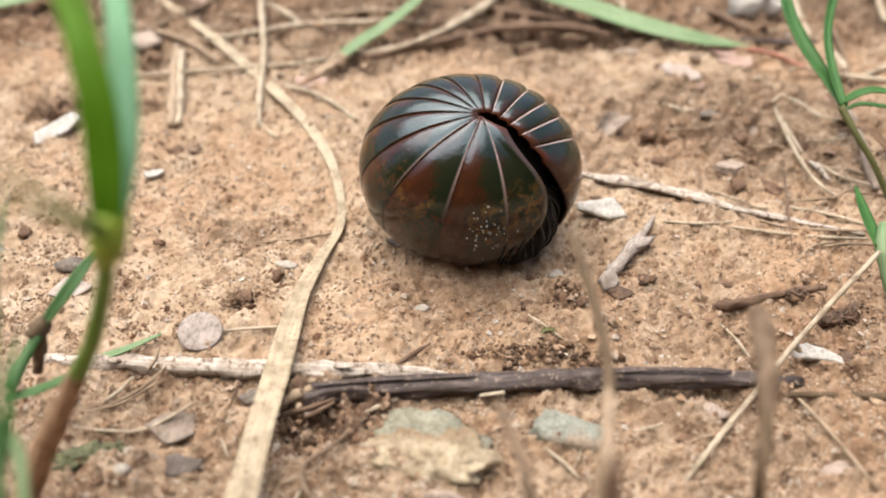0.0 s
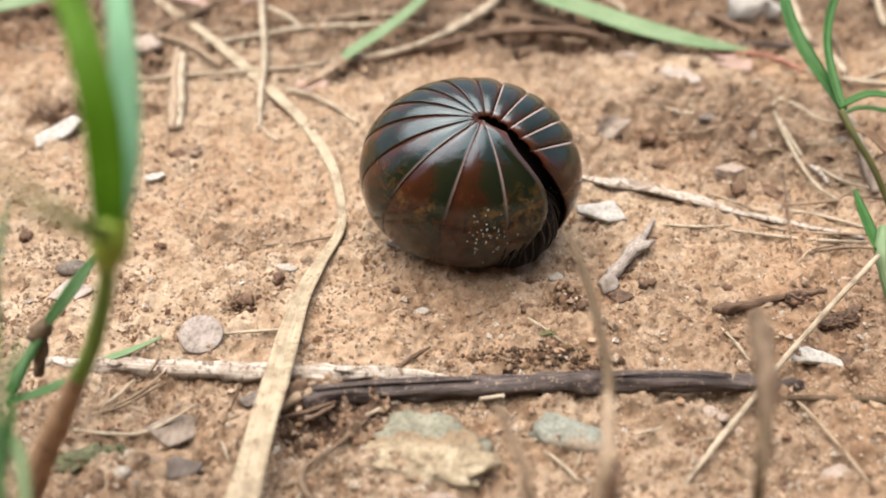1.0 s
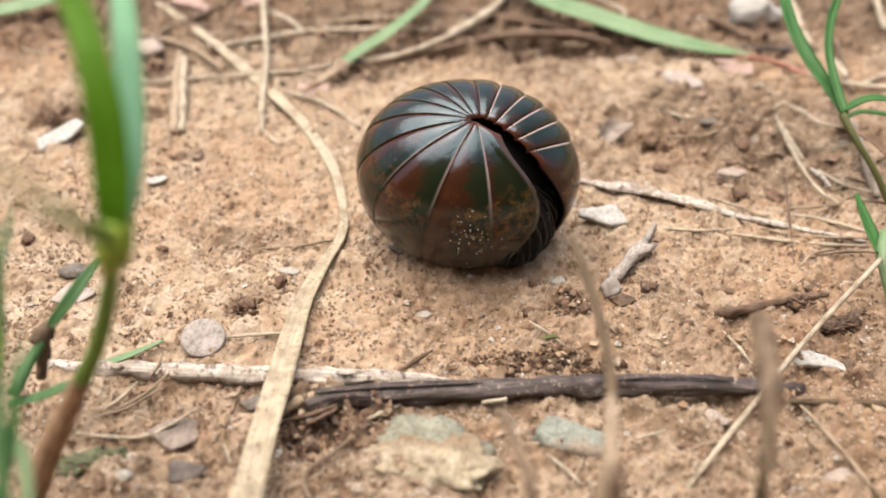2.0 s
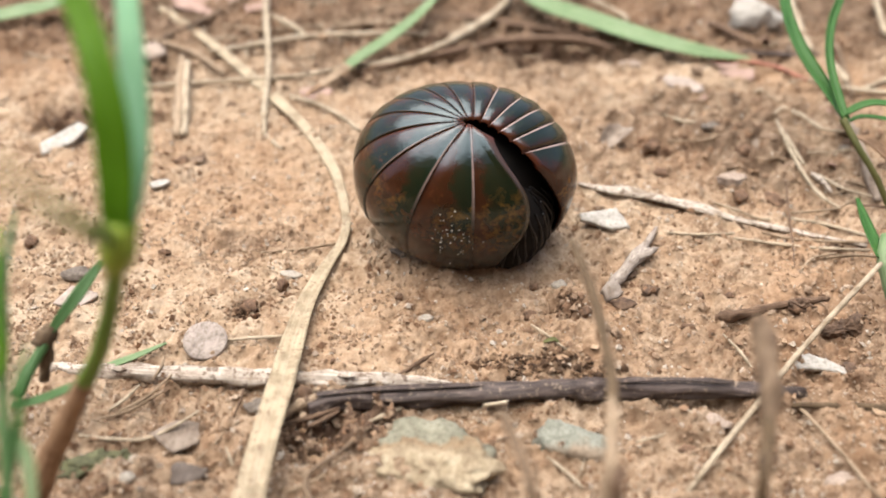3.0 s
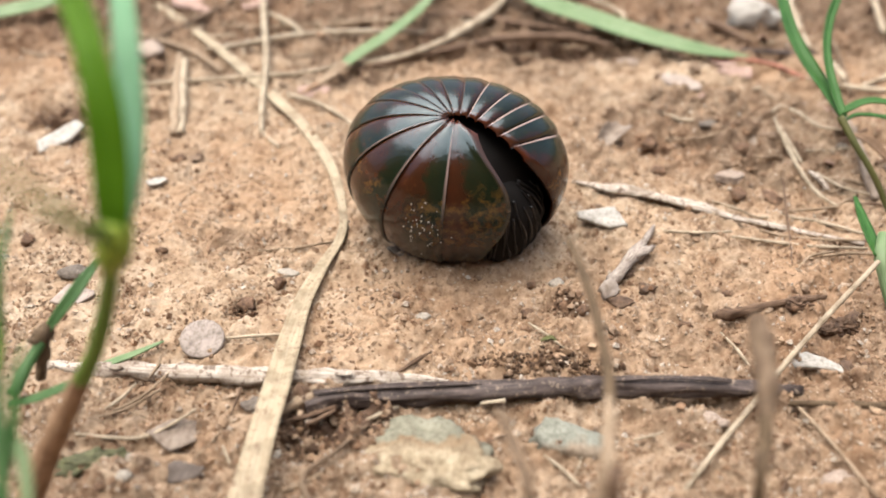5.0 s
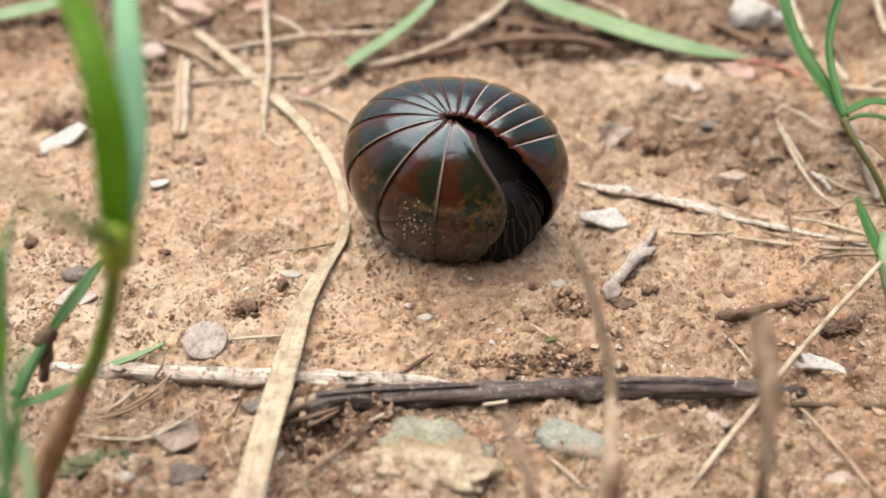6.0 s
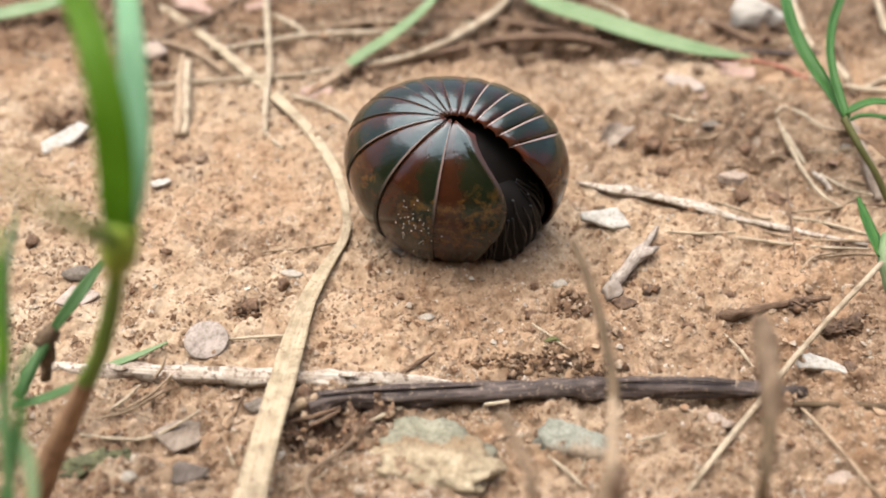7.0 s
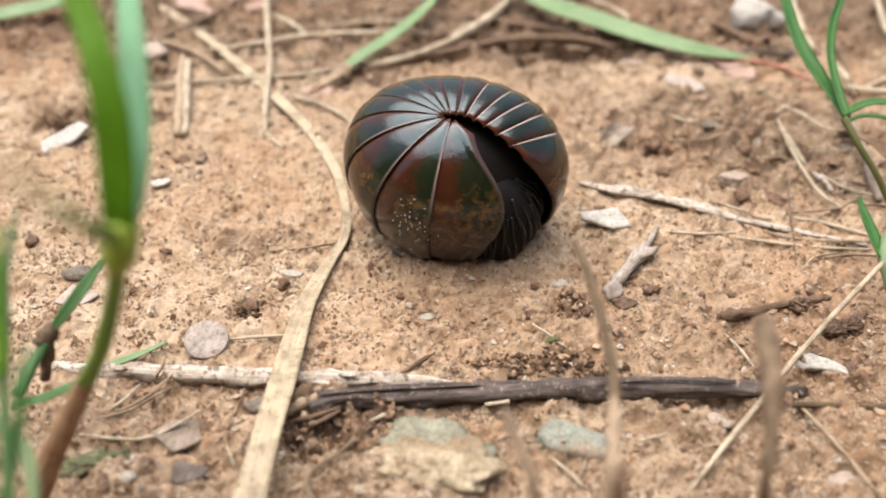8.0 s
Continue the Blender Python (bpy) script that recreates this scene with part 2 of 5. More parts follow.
# ---- mesh helpers ----
def link(name, bm, material, parent=None, label="", smooth=True):
    me = bpy.data.meshes.new(name)
    bmesh.ops.recalc_face_normals(bm, faces=bm.faces)
    for f in bm.faces:
        f.smooth = smooth
    bm.to_mesh(me)
    bm.free()
    me.materials.append(material)
    ob = new(name, me)
    if parent:
        ob.parent = parent
    if label:
        ob["label"] = label
    return ob


def part(name, bm, material, parent, label=""):
    return link(name, bm, material, parent, label)


def relief(x, y):
    """Height of the soil without its fine grain, in mm."""
    return (0.7 * np.sin(x / 19 + 0.6) * np.cos(y / 23 - 0.4) + 0.5 * np.sin(x / 8.3 + y / 11.1 + 1.3)
            + 0.35 * np.sin(x / 5.1 - y / 6.7))


def spline(rows, per=7):
    """Catmull-Rom through rows of x, y, z, width."""
    p = np.array(rows, float)
    q = np.vstack([2 * p[0] - p[1], p, 2 * p[-1] - p[-2]])
    out = []
    for i in range(1, len(q) - 2):
        for k in range(per):
            t = k / per
            out.append(0.5 * (2 * q[i] + (q[i + 1] - q[i - 1]) * t + (2 * q[i - 1] - 5 * q[i] + 4 * q[i + 1] - q[i + 2]) * t * t
                              + (3 * q[i] - q[i - 1] - 3 * q[i + 1] + q[i + 2]) * t ** 3))
    out.append(q[-2])
    return np.array(out)


def loft(rings, closed_ends=True):
    """Skin over equal rings of points; UV u goes round, v along."""
    bm = bmesh.new()
    uv = bm.loops.layers.uv.new("uv")
    vs = [[bm.verts.new(Vector(c) * MM) for c in r] for r in rings]
    n = len(rings[0])
    for i in range(len(vs) - 1):
        for j in range(n):
            k = (j + 1) % n
            f = bm.faces.new((vs[i][j], vs[i][k], vs[i + 1][k], vs[i + 1][j]))
            for lp, u, v in zip(f.loops, (j, j + 1, j + 1, j), (i, i, i + 1, i + 1)):
                lp[uv].uv = (u / n, v * 0.12)
    if closed_ends:
        bm.faces.new(vs[0][::-1])
        bm.faces.new(vs[-1])
    return bm


def axes_along(c, up):
    t = np.gradient(c, axis=0)
    t /= np.linalg.norm(t, axis=1, keepdims=True) + 1e-9
    s = np.cross(t, up)
    s /= np.linalg.norm(s, axis=1, keepdims=True) + 1e-9
    return t, s, np.cross(s, t)


def tube(rows, rough=0.08, sides=10, seed=0, flat=1.0, ridges=0.0):
    """A round stem: rows of x, y, z, diameter."""
    p = spline(rows)
    _, s, u = axes_along(p[:, :3], (0.05, -0.25, 1.0))
    rng = np.random.RandomState(seed)
    rings = []
    off = rng.rand(3) * 50
    for i, (c, a, b) in enumerate(zip(p, s, u)):
        ring = []
        for j in range(sides):
            g = 2 * math.pi * j / sides
            k = 1 + rough * 2 * noise.noise(Vector((math.cos(g) * 1.5 + off[0], math.sin(g) * 1.5 + off[1], i * 0.45 + off[2])))
            k += ridges * math.cos(g * 4 + 0.15 * i)
            r = c[3] / 2 * k
            ring.append(c[:3] + a * math.cos(g) * r + b * math.sin(g) * r * flat)
        rings.append(ring)
    return loft(rings)


def blade(rows, up=(0, 0, 1), fold=0.25, thick=0.10, twist=0.0, wave=0.0, seed=0):
    """A leaf blade with a folded midrib: rows of x, y, z, width."""
    p = spline(rows)
    _, s, u = axes_along(p[:, :3], up)
    rng = np.random.RandomState(seed)
    ph = rng.rand() * 6
    rings = []
    n = len(p)
    for i, (c, a, b) in enumerate(zip(p, s, u)):
        g = twist * i / n + wave * math.sin(i * 0.37 + ph)
        a2, b2 = a * math.cos(g) + b * math.sin(g), b * math.cos(g) - a * math.sin(g)
        h = c[3] / 2
        ring = []
        for k in (-1, -0.55, 0, 0.55, 1):
            ring.append(c[:3] + a2 * h * k + b2 * (h * fold * abs(k) + thick / 2))
        for k in (1, 0.55, 0, -0.55, -1):
            ring.append(c[:3] + a2 * h * k + b2 * (h * fold * abs(k) - thick / 2))
        rings.append(ring)
    return loft(rings)


def lump(w, d, h, seed=0, rough=0.18, freq=1.6, level=3, facet=0.0, square=0.0):
    """An uneven stone or clod, w x d x h mm, centred."""
    bm = bmesh.new()
    bmesh.ops.create_icosphere(bm, subdivisions=level, radius=1)
    rng = np.random.RandomState(seed)
    off = Vector(rng.rand(3) * 40)
    cuts = [(Vector(rng.randn(3)).normalized(), 0.55 + 0.3 * rng.rand()) for _ in range(7)]
    for v in bm.verts:
        q = v.co.copy()
        if square:
            q /= sum(abs(e) ** square for e in q) ** (1 / square)
        if facet:
            for nrm, dist in cuts:
                e = q.dot(nrm) - dist
                if e > 0:
                    q -= nrm * e * facet
        k = 1 + rough * 1.6 * noise.noise(q * freq + off) + rough * 0.7 * noise.noise(q * freq * 3 + off)
        q *= k
        v.co = Vector((q.x * w / 2, q.y * d / 2, q.z * h / 2)) * MM
    return bm


def flake(w, d, t, seed=0, curl=0.0, jag=0.16, sides=36):
    """A thin chip or leaf piece with a broken outline and real thickness, lying in xy."""
    rng = np.random.RandomState(seed)
    off = rng.rand() * 50
    count = rng.randint(5, 9)
    edges = [(2 * math.pi * (k + rng.uniform(-0.4, 0.4)) / count, rng.uniform(0.62, 1.0)) for k in range(count)]
    bm = bmesh.new()
    uv = bm.loops.layers.uv.new("uv")
    rings = []
    for side in (1, -1):
        rows = [[bm.verts.new((0, 0, side * t / 2 * MM))]]
        for rr in (0.35, 0.7, 0.94, 1.0):
            row = []
            for j in range(sides):
                g = 2 * math.pi * j / sides
                k = 1 + (0.2 * jag) * noise.noise(Vector((math.cos(g) * 1.7, math.sin(g) * 1.7, off)))
                if jag > 0.05:
                    k *= min(reach / max(math.cos(g - way), 0.05) for way, reach in edges)
                k += (0.15 if jag < 0.17 else 0.6) * jag * 0.8 * noise.noise(Vector((math.cos(g) * 5, math.sin(g) * 5, off)))
                x, y = math.cos(g) * rr * k, math.sin(g) * rr * k
                z = side * t / 2 * (1 if rr < 0.97 else 0.55) + curl * (x * x * 0.7 - 0.25 * y * y + 0.35 * x * y) * d / 2
                z += 0.12 * t * noise.noise(Vector((x * 3, y * 3, off)))
                row.append(bm.verts.new(Vector((x * w / 2, y * d / 2, z)) * MM))
            rows.append(row)
        for j in range(sides):
            k = (j + 1) % sides
            bm.faces.new((rows[0][0], rows[1][j], rows[1][k]))
            for a, b in zip(rows[1:], rows[2:]):
                bm.faces.new((a[j], b[j], b[k], a[k]))
        rings.append(rows[-1])
    for j in range(sides):
        k = (j + 1) % sides
        bm.faces.new((rings[0][j], rings[0][k], rings[1][k], rings[1][j]))
    for f in bm.faces:
        for lp in f.loops:
            lp[uv].uv = (lp.vert.co.x * 120, lp.vert.co.y * 120)
    return bm


def slab(corners, t, seed=0):
    """A broken flat chip: a polygon with uneven faces, a chamfered edge and thickness t, in mm."""
    rng = np.random.RandomState(seed)
    off = Vector(rng.rand(3) * 40)
    bm = bmesh.new()
    ring = []
    for (ax, ay), (bx, by) in zip(corners, corners[1:] + corners[:1]):
        for k in range(5):
            ring.append((ax + (bx - ax) * k / 5 + rng.normal(0, 0.06), ay + (by - ay) * k / 5 + rng.normal(0, 0.06)))
    cx, cy = np.mean(ring, axis=0)
    loops = []
    for z, s in ((0.5, 0.0), (0.5, 0.45), (0.48, 0.90), (0.30, 1.0), (-0.34, 0.98), (-0.5, 0.88), (-0.5, 0.4)):
        row = []
        for x, y in ring:
            q = Vector((cx + (x - cx) * s, cy + (y - cy) * s, z * t))
            q.z += 0.30 * t * noise.noise(q * 0.55 + off)
            row.append(bm.verts.new(q * MM))
        loops.append(row)
    n = len(ring)
    for a, b in zip(loops, loops[1:]):
        for j in range(n):
            bm.faces.new((a[j], b[j], b[(j + 1) % n], a[(j + 1) % n]))
    bm.faces.new(loops[-1])
    bmesh.ops.remove_doubles(bm, verts=bm.verts, dist=1e-6)
    bmesh.ops.recalc_face_normals(bm, faces=bm.faces)
    return bm


def strand(name, bm, material, label, category, group=""):
    return tagged(link(name, bm, material), label, category, group)


def rest(name, bm, material, x, y, sink, label, category, rx=0, ry=0, rz=0, group=""):
    """Lay a thing on the soil: its lowest point goes sink mm below the surface there."""
    ob = link(name, bm, material)
    turn = Euler([radians(a) for a in (rx, ry, rz)]).to_matrix()
    low = min((turn @ v.co).z for v in ob.data.vertices)
    z = ground_level(x, y, 1000 * max(ob.dimensions.x, ob.dimensions.y) / 3) * MM - low - sink * MM
    ob.matrix_world = Matrix.LocRotScale((x * MM, y * MM, z), Euler([radians(a) for a in (rx, ry, rz)]), None)
    return tagged(ob, label, category, group)


def ground_level(x, y, reach):
    """Mean height of the soil round a place, in mm."""
    X, Y = np.meshgrid(x + reach * np.linspace(-1, 1, 7), y + reach * np.linspace(-1, 1, 7))
    return float(np.mean(ground_height(X, Y, dark_and_shade_at(X, Y))))


# ---- the ground: one sheet to the horizon, fine near the animal ----
TABLES = {}


def value_noise(x, y, seed):
    tab = TABLES.setdefault(seed, np.random.RandomState(seed).rand(256, 256)) if seed not in TABLES else TABLES[seed]
    xi, yi = np.floor(x).astype(int), np.floor(y).astype(int)
    fx, fy = x - xi, y - yi
    fx, fy = fx * fx * (3 - 2 * fx), fy * fy * (3 - 2 * fy)
    g = lambda a, b: tab[a % 256, b % 256]
    return ((g(xi, yi) * (1 - fx) + g(xi + 1, yi) * fx) * (1 - fy) + (g(xi, yi + 1) * (1 - fx) + g(xi + 1, yi + 1) * fx) * fy) - 0.5


# dark crumbly patches, one at (16, 90) painting crevice shade under the far twigs (x, y, half width, half depth,
# strength), and small hollows (x, y, radius, depth), mm
SOIL_SPOTS = [(15.2, -29.6, 10, 4, 1.3), (21.6, -17.4, 5, 4, 1.0), (-33.9, -17.0, 3.5, 2.5, 0.9), (-89.8, 50.6, 8, 8, 1.3), (49.4, 37.7, 12, 3, 1.0), (-15.3, -41.2, 10, 5, 1.0),
              (-73.0, 75.8, 8, 6, 1.0), (16.0, 90.0, 36, 7, 1.4), (-23.4, 71.9, 8, 4, 1.0), (67.4, -20.2, 6, 3, 0.9), (-34.9, 4.1, 8, 3, 0.5)]
HOLLOWS = [(-88.5, 48.9, 5.5, 6), (47.9, 36.6, 4, 2), (56.3, 37.8, 4, 1.6), (-72.0, 72.2, 4, 2.5), (-24.6, 69.0, 5, 2.5), (14.8, 93.9, 9, 4), (34.5, 90.0, 8, 4), (0.0, 86.0, 7, 3.5), (24.0, 91.0, 7, 3), (46.0, 84.0, 6, 3), (-12.0, 77.0, 6, 3.5), (62.4, 13.4, 3.0, 1.0),
           (-33.3, -18.0, 2.5, 1.5), (8.5, -30.7, 3, 1.5), (13.0, -29.4, 2.5, 1.3), (23.4, -32.0, 2.5, 1.5), (-18.2, -44.5, 4, 2), (-21.0, -47.5, 4, 2), (88.0, 64.6, 6, 2.5)]

CRACK = [(37.9, 44.5), (41.0, 40.6), (44.7, 36.5), (52.2, 38.9), (60.7, 41.0)]
LEDGE = [(54.4, 13.8), (58.2, 15.0), (63.7, 18.0), (70.7, 18.1)]


def dark_and_shade_at(x, y):
    """How dark and crumbly the soil is: the strip before the sticks, the far edge and the bank, with painted shade in
    the far crevice.
    """
    n = value_noise(x / 14, y / 14, 5) + 0.6 * value_noise(x / 5, y / 5, 6)
    near = np.clip((-31 - y + 9 * n) / 9, 0, 1) * 0.22 * np.clip((140 + y) / 50, 0, 1)
    bank = np.clip(1 - np.hypot((x - 62) / 52, (y - 40) / 34) + 0.6 * n, 0, 1) * 0.7
    bank = np.maximum(bank, np.clip(1.1 - np.hypot((x - 55) / 60, (y + 32) / 36) + 0.5 * n, 0, 1) * 0.55)
    far = np.clip((y - 70 + 18 * n) / 18, 0, 1) * 0.7 * np.clip((230 - y) / 60, 0, 1) * np.clip((260 - np.abs(x)) / 60, 0, 1)
    left = np.clip(1 - np.hypot((x + 78) / 16, (y - 50) / 12) + 0.4 * n, 0, 1)
    spots = [np.clip(1.25 - np.hypot((x - px) / rx, (y - py) / ry) + 1.1 * n, 0, 1) * k for px, py, rx, ry, k in SOIL_SPOTS]
    return np.clip(np.maximum.reduce([near, bank, far, left, *spots]), 0, 1)


def ground_height(X, Y, d):
    """Height of the soil with its crumbly grain, cracks and hollows, in mm."""
    Z = relief(X, Y)
    rough = 0.78 + 1.9 * d
    Z += rough * (1.5 * value_noise(X / 8.5, Y / 8.5, 7) + 1.9 * value_noise(X / 4.2, Y / 4.2, 1) + 1.25 * value_noise(X / 2.0, Y / 2.0, 2)
                  + 1.2 * value_noise(X / 1.05, Y / 1.05, 3) + 0.4 * value_noise(X / 0.5, Y / 0.5, 4))
    pits = np.clip(value_noise(X / 3.1, Y / 3.1, 8) + 0.5 * value_noise(X / 1.2, Y / 1.2, 9) - 0.25, 0, 1)
    Z -= 2.6 * pits * (0.5 + d)
    for line, deep in ((CRACK, 1.5), (LEDGE, 0.9)):
        yl = np.interp(X, [p[0] for p in line], [p[1] for p in line]) + 1.6 * value_noise(X / 2.5, 0 * Y, 14) + 0.6 * value_noise(X / 0.8, 0 * Y, 15)
        inside = np.clip((X - line[0][0]) / 4, 0, 1) * np.clip((line[-1][0] - X) / 4, 0, 1)
        Z -= inside * deep * np.exp(-((Y - yl) / np.where(Y > yl, 0.7, 1.6)) ** 2)
        Z += inside * 0.7 * np.exp(-((Y - yl - 4) / 3.5) ** 2)
    ragged = 1 + 1.2 * value_noise(X / 2.3, Y / 2.3, 12)
    Z += 2.1 * np.exp(-(((X - 3.6) / 17) ** 2 + ((Y - 2.0) / 15) ** 2) ** 2)
    for px, py, r, deep in HOLLOWS:
        Z -= deep * np.exp(-((X - px) ** 2 + (Y - py) ** 2) / (r * r) * ragged)
    return Z


def build_ground():
    core_x = np.arange(-140, 140.01, 0.4)
    core_y = np.arange(-76, 150.01, 0.4)
    out = np.geomspace(1, 40000, 26)
    xs = np.concatenate([-140 - out[::-1], core_x, 140 + out])
    ys = np.concatenate([-76 - out[::-1], core_y, 150 + out])
    X, Y = np.meshgrid(xs, ys)
    d = dark_and_shade_at(X, Y)
    Z = ground_height(X, Y, d)
    ny, nx = X.shape
    idx = np.arange(nx * ny).reshape(ny, nx)
    quads = np.stack([idx[:-1, :-1], idx[:-1, 1:], idx[1:, 1:], idx[1:, :-1]], -1).reshape(-1, 4)
    me = bpy.data.meshes.new("ground")
    me.vertices.add(nx * ny)
    me.vertices.foreach_set("co", (np.stack([X, Y, Z], -1) * MM).ravel())
    me.loops.add(quads.size)
    me.loops.foreach_set("vertex_index", quads.ravel())
    me.polygons.add(len(quads))
    me.polygons.foreach_set("loop_start", np.arange(0, quads.size, 4))
    me.polygons.foreach_set("use_smooth", np.ones(len(quads), bool))
    me.update(calc_edges=True)
    at = me.attributes.new("dark_and_shade", 'FLOAT', 'POINT')
    at.data.foreach_set("value", d.ravel())
    me.materials.append(SOIL)
    return tagged(new("ground", me), "bare sandy reddish soil with crumbs and litter", "ground", kind="structure")


build_ground()


def build_shade_bank():
    """An unseen dark bank behind the camera, added to block light and reflections from that side."""
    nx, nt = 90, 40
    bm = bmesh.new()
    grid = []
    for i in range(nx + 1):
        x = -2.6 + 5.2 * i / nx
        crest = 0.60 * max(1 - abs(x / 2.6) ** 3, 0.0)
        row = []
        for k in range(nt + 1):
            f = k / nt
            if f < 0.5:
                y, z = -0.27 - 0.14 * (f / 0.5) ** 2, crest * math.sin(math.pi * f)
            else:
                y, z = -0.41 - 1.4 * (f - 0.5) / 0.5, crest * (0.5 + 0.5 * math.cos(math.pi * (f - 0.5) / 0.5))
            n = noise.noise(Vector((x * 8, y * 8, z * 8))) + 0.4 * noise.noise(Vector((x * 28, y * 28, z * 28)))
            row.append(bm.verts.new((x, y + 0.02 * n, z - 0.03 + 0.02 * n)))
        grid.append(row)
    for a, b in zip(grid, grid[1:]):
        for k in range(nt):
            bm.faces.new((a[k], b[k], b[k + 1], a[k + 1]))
    return tagged(link("unseen_shade_bank", bm, CLOD_DARK), "unseen dark bank added to shade the front", "bank", kind="structure")


build_shade_bank()


def build_crumbs():
    """Loose crumbs and grains, as one mesh."""
    rng = np.random.RandomState(11)
    bm = bmesh.new()
    bmesh.ops.create_icosphere(bm, subdivisions=1, radius=1)
    base = np.array([v.co for v in bm.verts])
    tri = np.array([[v.index for v in f.verts] for f in bm.faces])
    bm.free()
    x, y = rng.uniform(-115, 115, 140000), rng.uniform(-66, 125, 140000)
    d = dark_and_shade_at(x, y)
    keep = np.flatnonzero(rng.rand(len(x)) < 0.012 + 0.45 * d + 0.34 * (value_noise(x / 7, y / 7, 21) + 0.5) ** 3)[:24000]
    x, y, d = x[keep], y[keep], d[keep]
    r = np.minimum(0.11 + rng.exponential(0.09 + 0.10 * d), 0.75)
    size = r[:, None] * (0.6 + 0.8 * rng.rand(len(r), 3)) * (1, 1, 0.6)
    V = base[None] * (1 + 1.1 * (rng.rand(len(r), len(base), 1) - 0.5)) * size[:, None]
    V += np.stack([x, y, ground_height(x, y, d) + r * 0.05], -1)[:, None]
    F = tri[None] + (np.arange(len(r)) * len(base))[:, None, None]
    me = bpy.data.meshes.new("soil_crumbs")
    me.from_pydata((V.reshape(-1, 3) * MM).tolist(), [], F.reshape(-1, 3).tolist())
    me.materials.append(CRUMB)
    return tagged(new("soil_crumbs", me), "loose brown and tan soil crumbs and sand grains", "soil crumbs", kind="stuff")


build_crumbs()


def build_grains():
    """Coarse sand grains bedded in the surface, as one mesh of small angular bodies."""
    rng = np.random.RandomState(31)
    base = np.array([(1, 0, 0), (0, 1, 0), (-1, 0, 0), (0, -1, 0), (0, 0, 1), (0, 0, -1)], float)
    tri = np.array([(0, 1, 4), (1, 2, 4), (2, 3, 4), (3, 0, 4), (1, 0, 5), (2, 1, 5), (3, 2, 5), (0, 3, 5)])
    y = -62 + 175 * rng.rand(150000) ** 1.6
    x = rng.uniform(-1, 1, len(y)) * (66 + 0.56 * (y + 62))
    clump = value_noise(x / 3, y / 3, 41) + 0.7 * value_noise(x / 1.3, y / 1.3, 42)
    keep = np.flatnonzero(rng.rand(len(x)) < 0.42 + 0.95 * clump)[:60000]
    x, y = x[keep], y[keep]
    r = 0.13 + np.minimum(rng.exponential(0.13, len(x)), 0.6)
    turn = rng.uniform(0, 6.28, len(x))
    c, s = np.cos(turn)[:, None], np.sin(turn)[:, None]
    body = base[None] * r[:, None, None] * rng.uniform(0.6, 1.35, (len(x), 1, 3)) + rng.normal(0, 0.03, (len(x), 6, 3))
    V = np.stack([body[..., 0] * c - body[..., 1] * s, body[..., 0] * s + body[..., 1] * c, body[..., 2] + 0.35 * body[..., 0]], -1)
    V += np.stack([x, y, ground_height(x, y, dark_and_shade_at(x, y)) + 0.15 * r], -1)[:, None]
    F = tri[None] + (np.arange(len(x)) * 6)[:, None, None]
    me = bpy.data.meshes.new("sand_grains")
    me.from_pydata((V.reshape(-1, 3) * MM).tolist(), [], F.reshape(-1, 3).tolist())
    me.materials.append(GRAIN)
    return tagged(new("sand_grains", me), "coarse tan and reddish sand grains in the soil", "sand", kind="stuff")


build_grains()


def crumb_heap(x0, y0, rx, ry, count, seed, material, label):
    """A low heap of loose crumbs, as one mesh."""
    rng = np.random.RandomState(seed)
    bm = bmesh.new()
    for k in range(int(count * 1.5)):
        g, s = rng.rand() * 6.283, math.sqrt(rng.rand())
        x, y = x0 + rx * s * math.cos(g) * (1 + 0.5 * math.sin(3 * g + seed)), y0 + ry * s * math.sin(g)
        r = min(0.14 + rng.exponential(0.14), 0.8)
        z = float(ground_height(np.array([x]), np.array([y]), dark_and_shade_at(np.array([x]), np.array([y])))[0]) + 0.7 * (1 - s) * rng.rand() + 0.2 * r
        m = Matrix.Translation(Vector((x, y, z)) * MM) @ Euler(rng.rand(3) * 6).to_matrix().to_4x4() @ Matrix.Diagonal((*(r * MM * rng.uniform(0.5, 1.3, 3)), 1))
        bmesh.ops.create_icosphere(bm, subdivisions=1, radius=1, matrix=m)
    for v in bm.verts:
        v.co += Vector(rng.uniform(-0.13, 0.13, 3)) * MM
    ob = link("humus_crumbs", bm, material, smooth=False)
    return tagged(ob, label, "soil crumbs", kind="stuff")


# ---- the rolled-up pill millipede ----
AX = (19.1, 16.4, 14.9)


def shell_dir(phi, th, tip):
    """Unit direction on the ball: phi round the pole, th up from the equator, tip the plate's end."""
    e = np.array([math.cos(phi), math.sin(phi), 0.0])
    lean = tip[1] if th > 0 else tip[1] * 0.2
    r, g = math.sin(lean), tip[0]
    t = np.array([r * math.cos(g), r * math.sin(g), math.copysign(math.cos(lean), th)])
    q = e * math.cos(th) + t * abs(math.sin(th))
    q /= np.linalg.norm(q)
    if q[2] < 0:
        q = q / (math.hypot(q[0], q[1]) ** 2.7 + abs(q[2] / 0.95) ** 2.7) ** (1 / 2.7)
    return q


